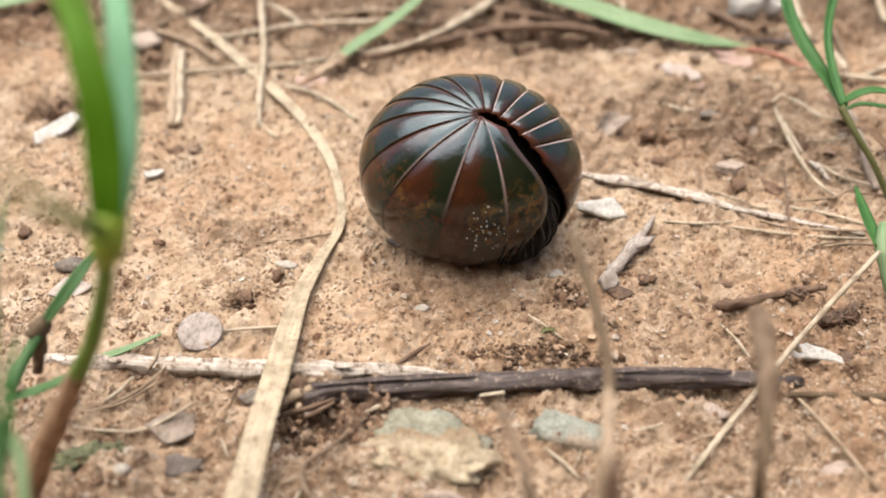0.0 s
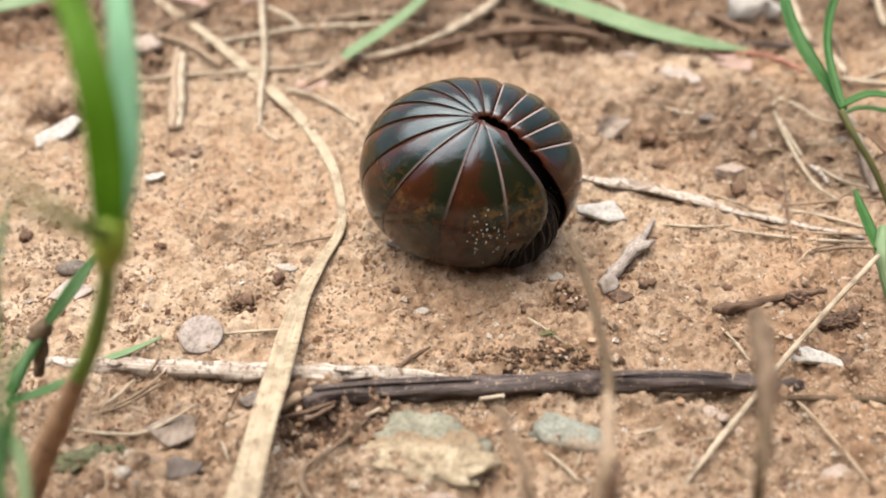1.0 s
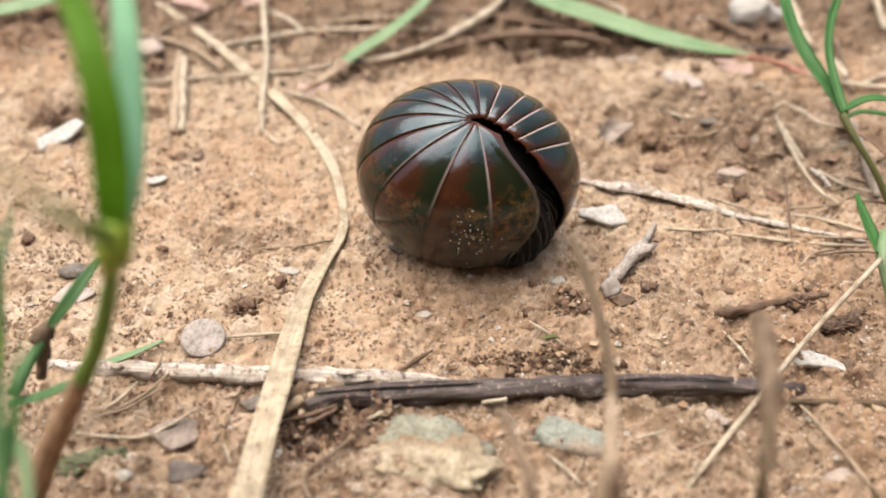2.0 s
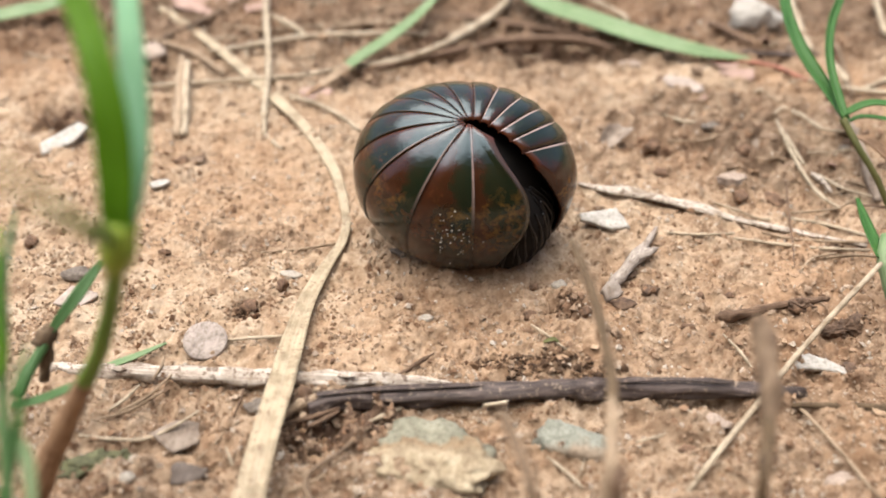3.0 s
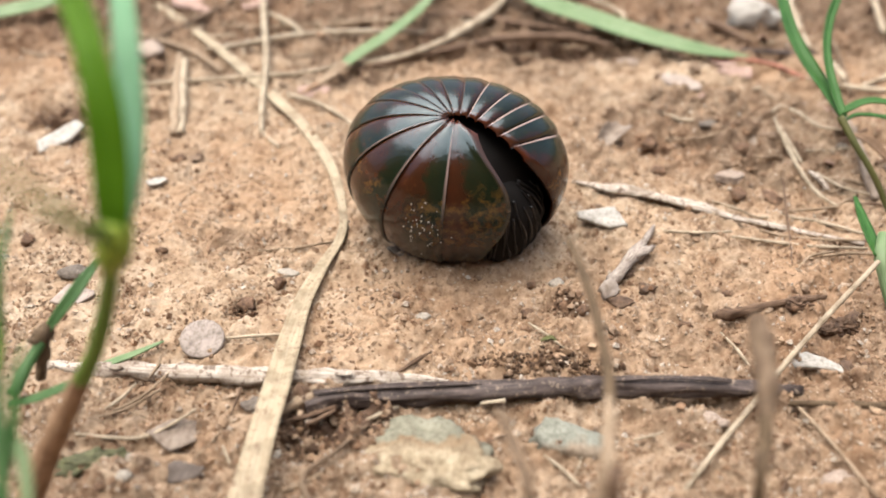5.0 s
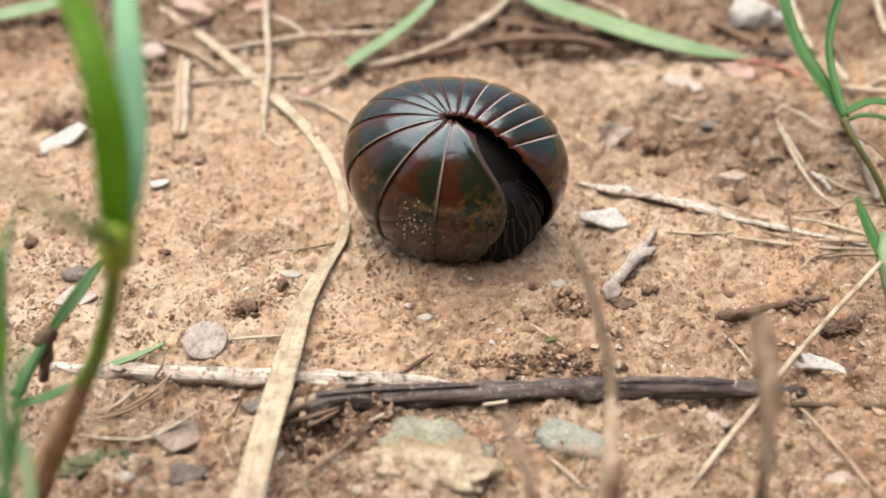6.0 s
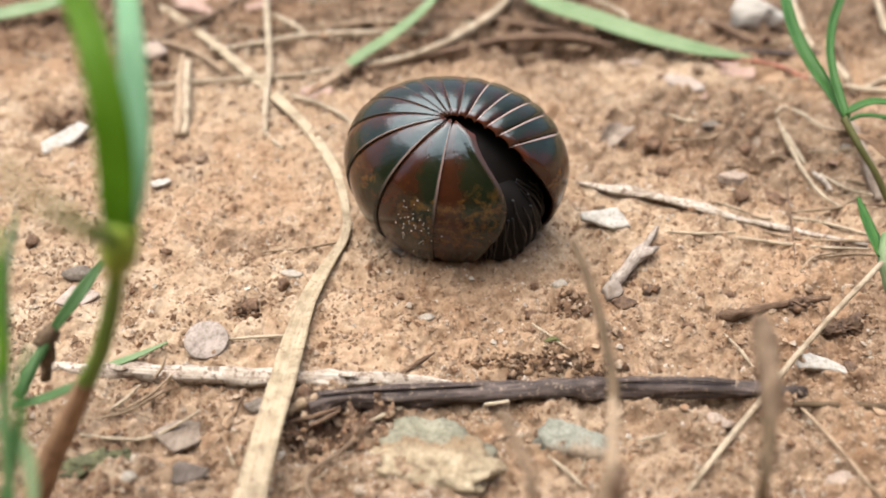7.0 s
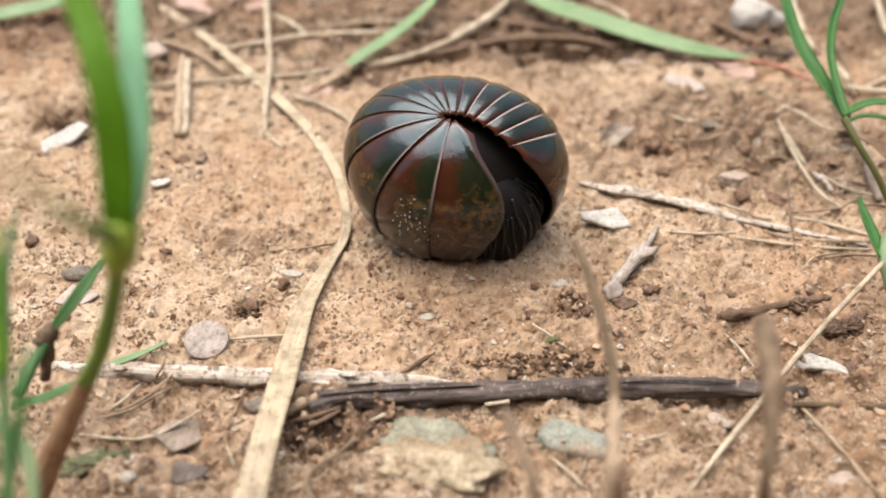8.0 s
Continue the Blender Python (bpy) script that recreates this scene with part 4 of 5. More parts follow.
for n, (rows, m) in enumerate((
    ([(-40.0, 41.7, 0.3, 0.89), (-41.3, 50.7, 1.7, 1.31), (-43.3, 70.7, 3.5, 1.68), (-47.6, 93.8, 3.9, 1.68), (-52.9, 123.6, 3.5, 1.68)], STRAW),
    ([(-40.6, 42.7, 0.1, 0.64), (-38.4, 39.4, 0.2, 0.88), (-35.0, 34.9, 0.4, 0.49)], STRAW),
    ([(-74.4, 63.7, 0.5, 0.83), (-62.8, 64.6, 1.0, 1.11), (-48.9, 64.7, 2.0, 1.10), (-34.0, 67.0, 2.1, 0.97), (-20.7, 74.5, 1.3, 1.29)], STRAW),
    ([(-26.4, 73.6, 1.1, 1.14), (-13.6, 75.7, 1.3, 1.44), (-3.6, 80.1, 2.4, 1.75), (5.4, 91.6, 1.9, 2.28), (11.8, 100.2, 2.0, 2.50), (19.6, 113.4, 3.2, 2.12)], STRAW),
    ([(-60.4, 79.9, 2.2, 1.02), (-49.4, 83.7, 2.3, 1.48), (-35.6, 90.9, 1.6, 1.52), (-15.8, 90.6, 2.4, 1.21), (-3.8, 94.1, 0.5, 1.08)], STRAW),
    ([(-48.7, 106.2, 1.1, 1.12), (-41.7, 96.8, 2.3, 1.55), (-37.3, 92.0, 1.5, 1.07)], STRAW), ([(-34.9, 97.2, 0.8, 1.09), (-19.3, 98.1, 2.1, 1.55), (-3.9, 100.7, 0.6, 1.10)], STRAW_DARK),
    ([(-36.1, 56.7, 1.5, 0.80), (-29.7, 53.4, 1.5, 1.06), (-23.8, 47.8, 1.6, 1.03), (-18.2, 41.3, 0.9, 0.76)], STRAW),
    ([(-23.2, 107.8, 1.3, 1.12), (-13.8, 112.3, 1.5, 1.47), (0.9, 118.3, 2.1, 1.16)], STRAW_DARK), ([(-60.8, 98.6, 1.1, 0.94), (-48.1, 93.6, 2.1, 1.07), (-34.9, 97.9, 1.3, 0.93)], STRAW_DARK),
    ([(-78.7, 83.9, 0.3, 1.04), (-73.4, 90.8, 2.0, 1.52), (-67.1, 96.9, 2.6, 1.70), (-57.2, 118.4, 2.1, 1.33)], TWIG_PALE), ([(-84.0, 94.6, 0.3, 1.08), (-74.3, 87.7, 1.0, 1.50), (-63.0, 78.3, 2.1, 1.45), (-53.9, 68.7, 1.4, 0.84)], STRAW_DARK),
    ([(101.6, 120.4, 3.0, 1.67), (97.4, 97.1, 2.4, 1.70), (95.6, 80.3, 2.3, 1.02)], STRAW), ([(124.3, 115.8, 4.7, 1.80), (118.8, 90.6, 2.0, 1.51)], STRAW), ([(101.9, 86.7, 3.7, 1.04), (100.2, 73.9, 3.4, 1.14), (97.9, 58.2, 0.6, 0.94)], TWIG_PALE),
    ([(89.7, 66.2, 1.0, 0.83), (97.7, 61.6, 1.1, 1.50), (109.7, 58.0, 1.5, 1.08)], STRAW), ([(102.1, 62.2, 0.8, 0.96), (114.2, 68.7, 1.6, 1.54)], STRAW), ([(98.3, 75.4, 1.9, 1.00), (98.6, 66.4, 1.7, 2.08), (98.9, 62.8, 0.9, 0.96)], STRAW),
    ([(68.7, 76.8, 1.3, 0.72), (76.0, 76.8, 1.1, 1.01), (83.8, 74.1, 1.0, 1.00), (89.6, 66.0, 1.1, 0.97)], RED), ([(90.1, 49.3, 2.4, 0.78), (88.2, 38.9, 4.7, 1.85), (88.0, 31.6, 4.1, 1.56), (86.7, 19.3, 2.2, 2.39), (86.2, 14.2, 0.9, 1.23)], LEAF_DRY),
    ([(28.3, 109.9, 2.1, 1.13), (42.2, 95.2, 3.3, 1.07), (50.6, 99.4, 3.1, 1.09), (42.1, 116.6, 2.4, 1.15)], STRAW), ([(-23.4, 71.8, 0.2, 1.14), (-12.2, 75.8, 0.7, 1.87), (2.3, 82.7, 0.8, 1.92), (17.6, 91.6, 0.0, 2.29), (34.3, 90.9, 0.6, 2.43), (45.4, 84.3, 1.1, 1.19)], TWIG),
    ([(-22.5, 98.5, 1.1, 1.25), (2.5, 106.8, 0.0, 2.41), (25.8, 98.2, 0.7, 2.03), (40.6, 92.6, 0.9, 1.07)], TWIG), ([(63.0, 96.8, 0.1, 1.24), (74.1, 98.8, 1.4, 2.03), (81.5, 86.4, 1.5, 1.49)], TWIG),
    ([(74.7, 83.0, 1.0, 1.03), (87.1, 80.3, 1.2, 1.46), (101.1, 78.8, 1.7, 1.02)], BARK_DARK))):
    strand("straw" if m not in (TWIG, BARK_DARK, RED) else "twig", tube(rows, 0.14, 8, 120 + n), m,
           {"pale_straw": "dry pale straw in the litter", "old_straw": "dry brown straw in the litter", "reddish_stalk": "thin reddish stalk on the soil"}.get(m.name, "old twig half sunk in litter"),
           "straw" if m not in (TWIG, BARK_DARK, RED) else "twig", "litter behind the animal")
rest("dry_leaf", flake(36, 20, 0.4, 5, 0.12, 0.1), LEAF_PINK, -63.0, 116.5, 0.2, "broad pinkish dry leaf on soil", "leaf", 6, 0, 4)

# ---- stones and chips ----
for name, m, place, h, sink, kw, label, cat in (
    ("stone", STONE_YELLOW, (-1.7, -49.2, 20.3, 13.1), 10, 7.0, dict(rough=0.15, facet=0.8, level=5, freq=3.0, square=5), "half-buried yellow stone with a grey-green top", "stone"),
    ("stone", STONE_GREEN, (18.7, -44.2, 10.5, 6.6), 6, 4.0, dict(rough=0.13, facet=0.6, freq=2.4, square=3), "half-buried smooth grey-green stone", "stone"),
    ("stone", CHIP, (85.9, 99.1, 14.4, 9.1), 8, 1.2, dict(rough=0.22, facet=1.0, freq=2.2, square=4), "white angular stone in the litter", "stone"),
    ("stone", STONE_PINK, (0.5, -56.9, 6.8, 2.3), 5, 2.6, dict(rough=0.15, facet=0.6), "pale half-buried stone in soil", "stone"),
    ("stone", STONE_GREY, (-65.6, -7.1, 5.3, 3.6), 2.6, 0.8, dict(rough=0.2, facet=0.7), "small dark grey stone on sand", "stone"),
    ("stone", STONE_PINK, (58.9, 21.1, 6.0, 3.9), 3, 0.8, dict(rough=0.25, facet=0.7), "small tan stone in crumbly soil", "stone"),
    ("pebble", STONE_WHITE, (20.2, -11.9, 2.6, 2.2), 1.6, 0.4, dict(rough=0.15, facet=0.6), "small white pebble on soil", "pebble"),
    ("pebble", STONE_WHITE, (-27.2, -7.4, 4.2, 2.0), 1.2, 0.4, dict(rough=0.15, facet=0.6), "small flat white pebble on sand", "pebble"),
    ("pebble", STONE_PINK, (54.9, -51.5, 4.8, 2.6), 2.2, 0.9, dict(rough=0.2, facet=0.6), "small pale pebble on soil", "pebble"),
    ("pebble", STONE_GREY, (-27.7, -39.0, 3.9, 3.0), 2.2, 0.8, dict(rough=0.2, facet=0.6), "small dark grey pebble on soil", "pebble"),
    ("pebble", STONE_WHITE, (-42.8, -52.9, 2.2, 1.5), 1.5, 0.5, dict(rough=0.2, facet=0.6), "small white pebble on soil", "pebble"),
    ("pebble", STONE_PINK, (39.7, -41.8, 5.0, 2.5), 1.8, 0.7, dict(rough=0.2, facet=0.6), "small pale pebble on soil", "pebble"),
    ("pebble", STONE_GREY, (59.9, 42.8, 4.8, 2.5), 1.8, 0.5, dict(rough=0.2, facet=0.6), "small dark purplish pebble on soil", "pebble"),
    ("pebble", STONE_WHITE, (88.9, 37.6, 2.7, 1.7), 1.5, 0.3, dict(rough=0.2, facet=0.6), "small white pebble on soil", "pebble"),
    ("pebble", STONE_PINK, (-76.4, 82.7, 8.9, 7.4), 5, 1.2, dict(rough=0.2, facet=0.6), "rounded pale stone in the litter", "pebble"),
    ("pebble", STONE_PINK, (49.0, 80.6, 5.9, 2.3), 1.8, 0.4, dict(rough=0.2, facet=0.6), "small pale pebble on soil", "pebble"),
    ("pebble", STONE_WHITE, (-2.8, -18.7, 2.5, 1.7), 1.2, 0.4, dict(rough=0.2, facet=0.6), "small grey-white pebble on sand", "pebble")):
    x, y, w, tall = place
    rest(name, lump(w, max(tall * 1.05, w * 0.4), h, int(abs(x * 7 + y * 3)) % 997, **kw), m, x, y, sink, label, cat, 0, 0, (x * 13) % 30 - 15)

for m, place, t, tilt, curl, jag, label, cat, name in (
    (DISC, (-38.2, -25.8, 7.0, 5.7), 0.7, (14, 4, 8), 0.0, 0.045, "round flat grey-pink seed disc lying on sand", "seed", "seed_disc"),
    (CHIP, (-58.5, 21.9, 4.9, 1.9), 0.7, (14, 0, 22), 0.1, 0.12, "small white stone chip", "stone chip", "stone_chip"),
    (CHIP_PINK, (57.6, 62.1, 11.5, 4.9), 1.0, (10, 0, -20), 0.1, 0.12, "pinkish white flat stone chip", "stone chip", "stone_chip"),
    (CHIP_PINK, (-63.1, -13.6, 6.9, 3.5), 0.6, (4, 0, 10), 0.0, 0.14, "pale flat stone flush with the sand", "stone chip", "stone_chip"),
    (STONE_GREY, (-6.8, -3.2, 5.4, 1.9), 0.8, (10, 0, -8), 0.2, 0.12, "grey chip at the foot of the animal", "stone chip", "stone_chip"),
    (LEAF_DRY, (37.5, 38.2, 5.7, 7.7), 0.5, (14, 20, -40), 0.8, 0.18, "curled grey dry leaf piece", "leaf", "leaf_piece"),
    (LEAF_DARK, (-35.1, -50.7, 5.5, 3.1), 0.5, (20, -8, -20), 0.5, 0.22, "dark dry leaf piece on soil", "leaf", "leaf_piece"),
    (LEAF_PINK, (-30.6, 60.6, 9.6, 4.6), 0.4, (6, 4, 20), 0.4, 0.2, "reddish dry leaf piece on soil", "leaf", "leaf_piece"),
    (LEAF_PINK, (72.4, 76.5, 8.7, 3.5), 0.4, (6, 4, -10), 0.4, 0.2, "pale dry leaf piece on soil", "leaf", "leaf_piece"),
    (LEAF_PINK, (72.8, 69.7, 9.9, 4.2), 0.4, (6, 4, 10), 0.5, 0.2, "pale dry leaf piece on soil", "leaf", "leaf_piece")):
    x, y, w, tall = place
    rest(name, flake(w, tall / math.sin(radians(min(38 + tilt[0], 80))), t, int(abs(x * 5 + y)) % 991, curl, jag), m, x, y, 0.15, label, cat, *tilt)

rest("leaf_piece", slab([(-3.7, 0.5), (-0.2, 2.3), (3.2, 1.9), (3.4, -1.2), (-0.4, -2.7)], 0.5, 11), LEAF_DRY, -38.4, -44.6, -0.5, "stiff grey-brown dry leaf piece", "leaf", 20, 8, 10)
rest("stone_chip", slab([(-5.6, -1.9), (-4.6, 1.7), (4.8, 2.4), (6.0, -0.4), (1.2, -2.4)], 1.0, 5), CHIP, -83.4, 37.6, 0.5, "white flat stone chip on sand", "stone chip", 14, -10, 38)
rest("stone_chip", slab([(-4.8, 0.7), (2.6, 2.9), (4.8, -1.6), (1.5, -2.6), (-4.6, -0.9)], 1.1, 3), CHIP, 30.9, 7.4, 0.1, "white flat stone chip with broken edges on sand", "stone chip", 12, 6, -2)
rest("stone_chip", slab([(-3.9, 1.4), (-1.4, 1.8), (1.8, 1.1), (4.2, -0.3), (4.1, -1.4), (1.8, -0.9), (-3.7, -1.1)], 1.0, 8), CHIP, 58.8, -30.9, 0.1, "white curved chip beside the dark stick", "stone chip", 16, 4, -4)
for n, place in enumerate(((-51.2, -1.4, 2.1, 1.9), (-7.7, -14.2, 1.7, 1.8), (-28.2, -10.9, 2.8, 2.6), (-33.1, -16.2, 3.8, 2.7), (59.2, -19.4, 3.8, 2.8), (65.0, -21.6, 3.7, 2.6),
                           (69.9, -18.7, 3.2, 2.7), (23.6, -20.3, 2.6, 2.1),
                           (-77.4, 2.1, 3.2, 2.5), (-52.6, 32.9, 2.4, 2.0), (-56.0, 30.5, 3.6, 2.2), (45.6, 37.8, 5.0, 3.0),
                           (60.0, 17.3, 4.6, 3.0), (67.5, 18.8, 5.1, 2.8), (14.7, -19.2, 2.6, 1.9), (46.0, 27.2, 3.6, 2.6), (49.6, -13.2, 2.0, 1.6), (45.0, -12.2, 1.7, 1.4),
                           (14.5, -43.3, 2.5, 2.0), (34.8, -47.4, 2.7, 2.1), (45.5, -49.5, 2.4, 1.9), (-17.3, -29.7, 1.2, 1.1), (63.4, -31.3, 2.7, 1.8), (36.5, 40.0, 4.3, 2.8), (30.6, -15.9, 4.2, 1.9), (36.3, -11.6, 3.6, 1.4))):
    x, y, w, tall = place
    dark = n in (5, 6, 22, 24, 25)
    rest("soil_clod", lump(w, w * 0.8, tall * 0.8, 200 + n, 0.3, 3.0, 3, 0.9), CLOD_DARK if dark else CLOD, x, y, tall * 0.28,
         "dark crumbly clod of soil" if dark else "brown crumbly clod of soil", "soil clod", 0, 0, n * 37 % 180, "clods on the soil")
for n, (x, y, w, d, h) in enumerate(((59.2, -19.3, 3.6, 2.4, 2.2), (67.6, -20.2, 4.2, 2.6, 2.2), (63.9, -22.6, 4.2, 2.4, 2.0), (74.0, -27.0, 4.0, 2.2, 1.8), (33.0, -8.4, 3.4, 1.6, 1.3))):
    rest("soil_clod", lump(w, d, h, 240 + n, 0.5, 4.0, 4, 0.9), CLOD_DARK, x, y, 0.4, "dark crumbly clod of soil", "soil clod", 0, 0, 12 * n - 20, "clods on the soil")
for n, place in enumerate(((-48.9, -49.5, 7.1, 2.4), (-46.0, -48.7, 4.0, 1.6))):
    x, y, w, tall = place
    rest("moss_tuft", lump(w, w * 0.5, 1.8, 300 + n, 0.5, 4.0, 4), MOSS, x, y, 1.1, "small flat tuft of dull green moss", "moss", 0, 0, 10)

for place, rx, ry, count in (((12.6, -29.4), 6.5, 3.2, 210), ((21.3, -30.9), 5.5, 3.0, 170), ((21.4, -17.4), 3.6, 3.2, 90), ((-33.4, -17.4), 3.2, 2.2, 60), ((-88.0, 48.8), 5.5, 6.0, 130),
                             ((67.3, -20.4), 4.0, 2.0, 60), ((-20.5, -45.1), 5.0, 4.0, 120), ((-72.0, 72.2), 5.0, 4.0, 80)):
    crumb_heap(*place, rx, ry, count, int(abs(place[0] * 9)) % 881, HUMUS, "patch of dark humus crumbs on the sand")

# ---- grass ----
FACE = (0.1, -0.75, 0.65)


def plant(label):
    return tagged(new("grass_plant"), label, "grass")


tall_grass = plant("tall green grass plant with broad blades close by")
part("sheath", tube([(-56.1, -60.1, -2.2, 3.42), (-51.9, -58.8, 5.9, 3.30), (-47.8, -57.9, 13.6, 3.04), (-42.5, -58.3, 22.8, 2.47), (-39.8, -58.6, 27.3, 2.02)], 0.08, 12, 1), SHEATH, tall_grass, "brown dry leaf sheath")
part("stem", tube([(-40.0, -58.8, 27.1, 1.89), (-36.4, -60.2, 33.3, 1.79), (-32.9, -62.1, 40.7, 1.67), (-30.0, -64.3, 47.6, 1.66), (-28.7, -65.2, 51.2, 2.19)], 0.05, 12, 2), GREEN_STEM, tall_grass, "green round stem")
part("node", tube([(-29.8, -65.0, 48.3, 1.84), (-28.7, -65.4, 51.0, 3.29), (-27.9, -64.8, 53.4, 2.65)], 0.05, 12, 3), GREEN_NODE, tall_grass, "swollen yellow-green node")
part("leaf_blade", blade([(-28.6, -65.4, 51.0, 2.29), (-27.9, -64.8, 55.0, 2.81), (-27.7, -63.3, 58.5, 3.16), (-27.8, -61.5, 62.4, 3.11), (-28.8, -58.9, 65.8, 2.83), (-30.2, -55.9, 68.0, 2.68), (-33.1, -51.0, 71.0, 2.36)], FACE, 0.25, 0.3, 0.25), GREEN, tall_grass, "dark green blade")
part("leaf_blade", blade([(-28.7, -64.3, 50.8, 1.11), (-28.0, -62.1, 53.6, 1.82), (-27.6, -59.6, 56.8, 2.32), (-28.0, -55.6, 60.3, 2.45), (-28.7, -51.8, 63.5, 2.38), (-29.8, -47.0, 66.4, 2.12), (-30.9, -43.1, 68.2, 1.96)], FACE, -0.15, 0.3, -0.1), GREEN_PALE, tall_grass, "pale blue-green blade seen from beneath")
part("leaf_blade", blade([(-28.8, -64.9, 51.6, 1.9), (-23.8, -78.8, 63.4, 1.2), (-20.4, -88.0, 71.6, 0.85), (-18.9, -92.5, 75.8, 0.6), (-19.4, -93.9, 77.7, 0.4)], FACE, 0.3, 0.2, 0.3), GREEN_STEM, tall_grass, "thin drooping blade")
low_grass = plant("low green grass shoot with a dark knot")
part("stem", tube([(-56.1, -48.2, 13.1, 1.78), (-55.3, -43.3, 14.4, 1.53), (-54.3, -39.9, 15.5, 1.40)], 0.06, 10, 4), GREEN_MID, low_grass)
part("node", tube([(-55.3, -41.3, 15.3, 2.00), (-54.4, -39.6, 15.9, 2.64), (-54.2, -38.3, 15.9, 1.57)], 0.3, 10, 5), STALK_BROWN, low_grass, "dark brown knot")
part("dry_stub", tube([(-54.4, -40.0, 15.4, 1.86), (-55.1, -41.2, 12.2, 1.72), (-55.8, -42.0, 9.5, 1.26)], 0.3, 9, 6), STALK_BROWN, low_grass, "dark dry stub")
part("leaf_blade", blade([(-54.1, -39.4, 16.1, 0.93), (-52.2, -37.8, 18.1, 1.55), (-50.0, -34.9, 20.3, 1.72), (-48.1, -31.0, 22.0, 0.80)], FACE, 0.3, 0.2), GREEN_MID, low_grass)
part("leaf_blade", blade([(-56.8, -49.0, 12.0, 1.04), (-53.6, -47.8, 11.8, 1.50), (-50.2, -46.2, 12.3, 1.36), (-47.7, -43.8, 12.2, 0.62)], (0, 0, 1), 0.3, 0.2), GREEN_MID, low_grass)
part("leaf_blade", blade([(-54.9, -31.9, 0.5, 0.70), (-51.4, -31.1, 1.4, 1.41), (-48.1, -29.9, 2.0, 1.24), (-44.1, -26.7, 1.8, 0.36)], (0, 0, 1), 0.2, 0.2), GREEN_BACK, low_grass)
edge_grass = plant("green grass tuft with upright blades")
part("leaf_blade", blade([(-39.2, -80.2, 28.9, 0.95), (-39.4, -77.0, 32.9, 1.0), (-40.2, -73.2, 36.2, 1.0), (-40.8, -70.0, 38.7, 0.9), (-41.2, -66.7, 41.3, 0.85), (-42.3, -61.9, 44.2, 0.71), (-42.8, -57.9, 46.0, 0.56), (-43.2, -54.4, 47.2, 0.23)], FACE, 0.3, 0.3), GREEN_MID, edge_grass)
part("leaf_blade", blade([(-41.6, -79.6, 28.0, 1.0), (-39.8, -75.8, 32.9, 0.95), (-39.4, -71.9, 36.2, 0.8), (-39.9, -69.0, 38.4, 0.6), (-40.0, -65.6, 39.5, 0.2)], FACE, 0.3, 0.3), GREEN_DARK, edge_grass)
part("leaf_blade", blade([(-42.6, -71.3, 38.6, 1.14), (-41.1, -68.7, 40.3, 0.94), (-41.9, -65.4, 43.0, 0.85), (-42.9, -60.9, 45.5, 0.54), (-43.7, -56.9, 47.3, 0.28)], FACE, 0.3, 0.3), GREEN, edge_grass)
part("leaf_blade", blade([(-37.0, -80.2, 28.9, 0.82), (-38.0, -75.1, 33.7, 1.14), (-40.0, -72.9, 35.0, 0.84), (-43.7, -70.6, 34.7, 0.54)], FACE, 0.3, 0.3), GREEN_BACK, edge_grass)
right_grass = plant("bright green grass shoot branching at a node")
part("stem", tube([(87.4, 4.0, -0.5, 1.3), (85.4, 8.7, 3.3, 1.2), (82.3, 11.7, 8.5, 1.2), (79.4, 15.1, 12.4, 1.25), (77.0, 20.2, 16.1, 1.5)], 0.05, 10, 7), STEM_OLIVE, right_grass, "olive stem with a brownish foot")
part("leaf_blade", blade([(77.3, 20.6, 16.2, 1.36), (76.7, 25.6, 17.3, 2.26), (75.7, 32.3, 18.8, 2.85), (73.8, 38.4, 21.5, 2.90), (73.2, 45.6, 23.8, 2.78), (74.1, 56.1, 26.5, 2.50), (75.5, 66.7, 28.9, 1.99)], FACE, 0.3, 0.25), GREEN_DARK, right_grass)
part("leaf_blade", blade([(77.2, 19.7, 16.2, 1.52), (77.0, 24.9, 18.3, 1.90), (77.2, 31.0, 20.7, 1.76), (78.3, 37.4, 23.1, 1.79), (81.1, 45.0, 25.3, 1.84), (84.7, 51.8, 28.1, 1.68), (89.6, 62.8, 30.3, 1.36)], FACE, 0.6, 0.25), GREEN_DARK, right_grass)
part("leaf_blade", blade([(76.8, 20.9, 16.1, 0.85), (78.3, 20.8, 17.3, 1.87), (80.7, 21.0, 18.6, 2.02), (83.7, 20.8, 19.0, 2.19), (89.7, 19.2, 18.3, 1.68)], (0, 0, 1), 0.25, 0.25), GREEN_DARK, right_grass)
part("leaf_blade", blade([(78.9, 21.8, 14.4, 0.52), (82.6, 23.1, 14.9, 1.21), (90.0, 21.8, 14.4, 1.54)], (0, 0, 1), 0.25, 0.25), GREEN_DARK, right_grass)
part("dry_leaf_blade", blade([(82.8, 24.0, 9.9, 0.88), (85.6, 21.9, 9.2, 3.51), (90.6, 18.8, 5.2, 2.63)], (0, 0, 1), 0.25, 0.25), SHEATH, right_grass, "withered orange leaf")
side_grass = plant("small green grass shoot at a straw")
part("leaf_blade", blade([(73.7, -12.3, 7.6, 1.52), (74.1, -7.9, 7.9, 2.34), (74.7, -2.3, 8.3, 2.00), (75.3, 3.1, 9.2, 0.62)], FACE, 0.4, 0.25), GREEN_DARK, side_grass)
part("stem", tube([(76.0, -19.5, 0.8, 1.89), (75.1, -15.2, 4.5, 2.28), (74.7, -12.0, 7.5, 2.48), (75.9, -8.0, 9.2, 1.55)], 0.05, 10, 8), GREEN_BACK, side_grass, "pale green stem base")
half_dry = tagged(new("fallen_grass"), "pale green grass blade with a dry straw-coloured tip", "grass")
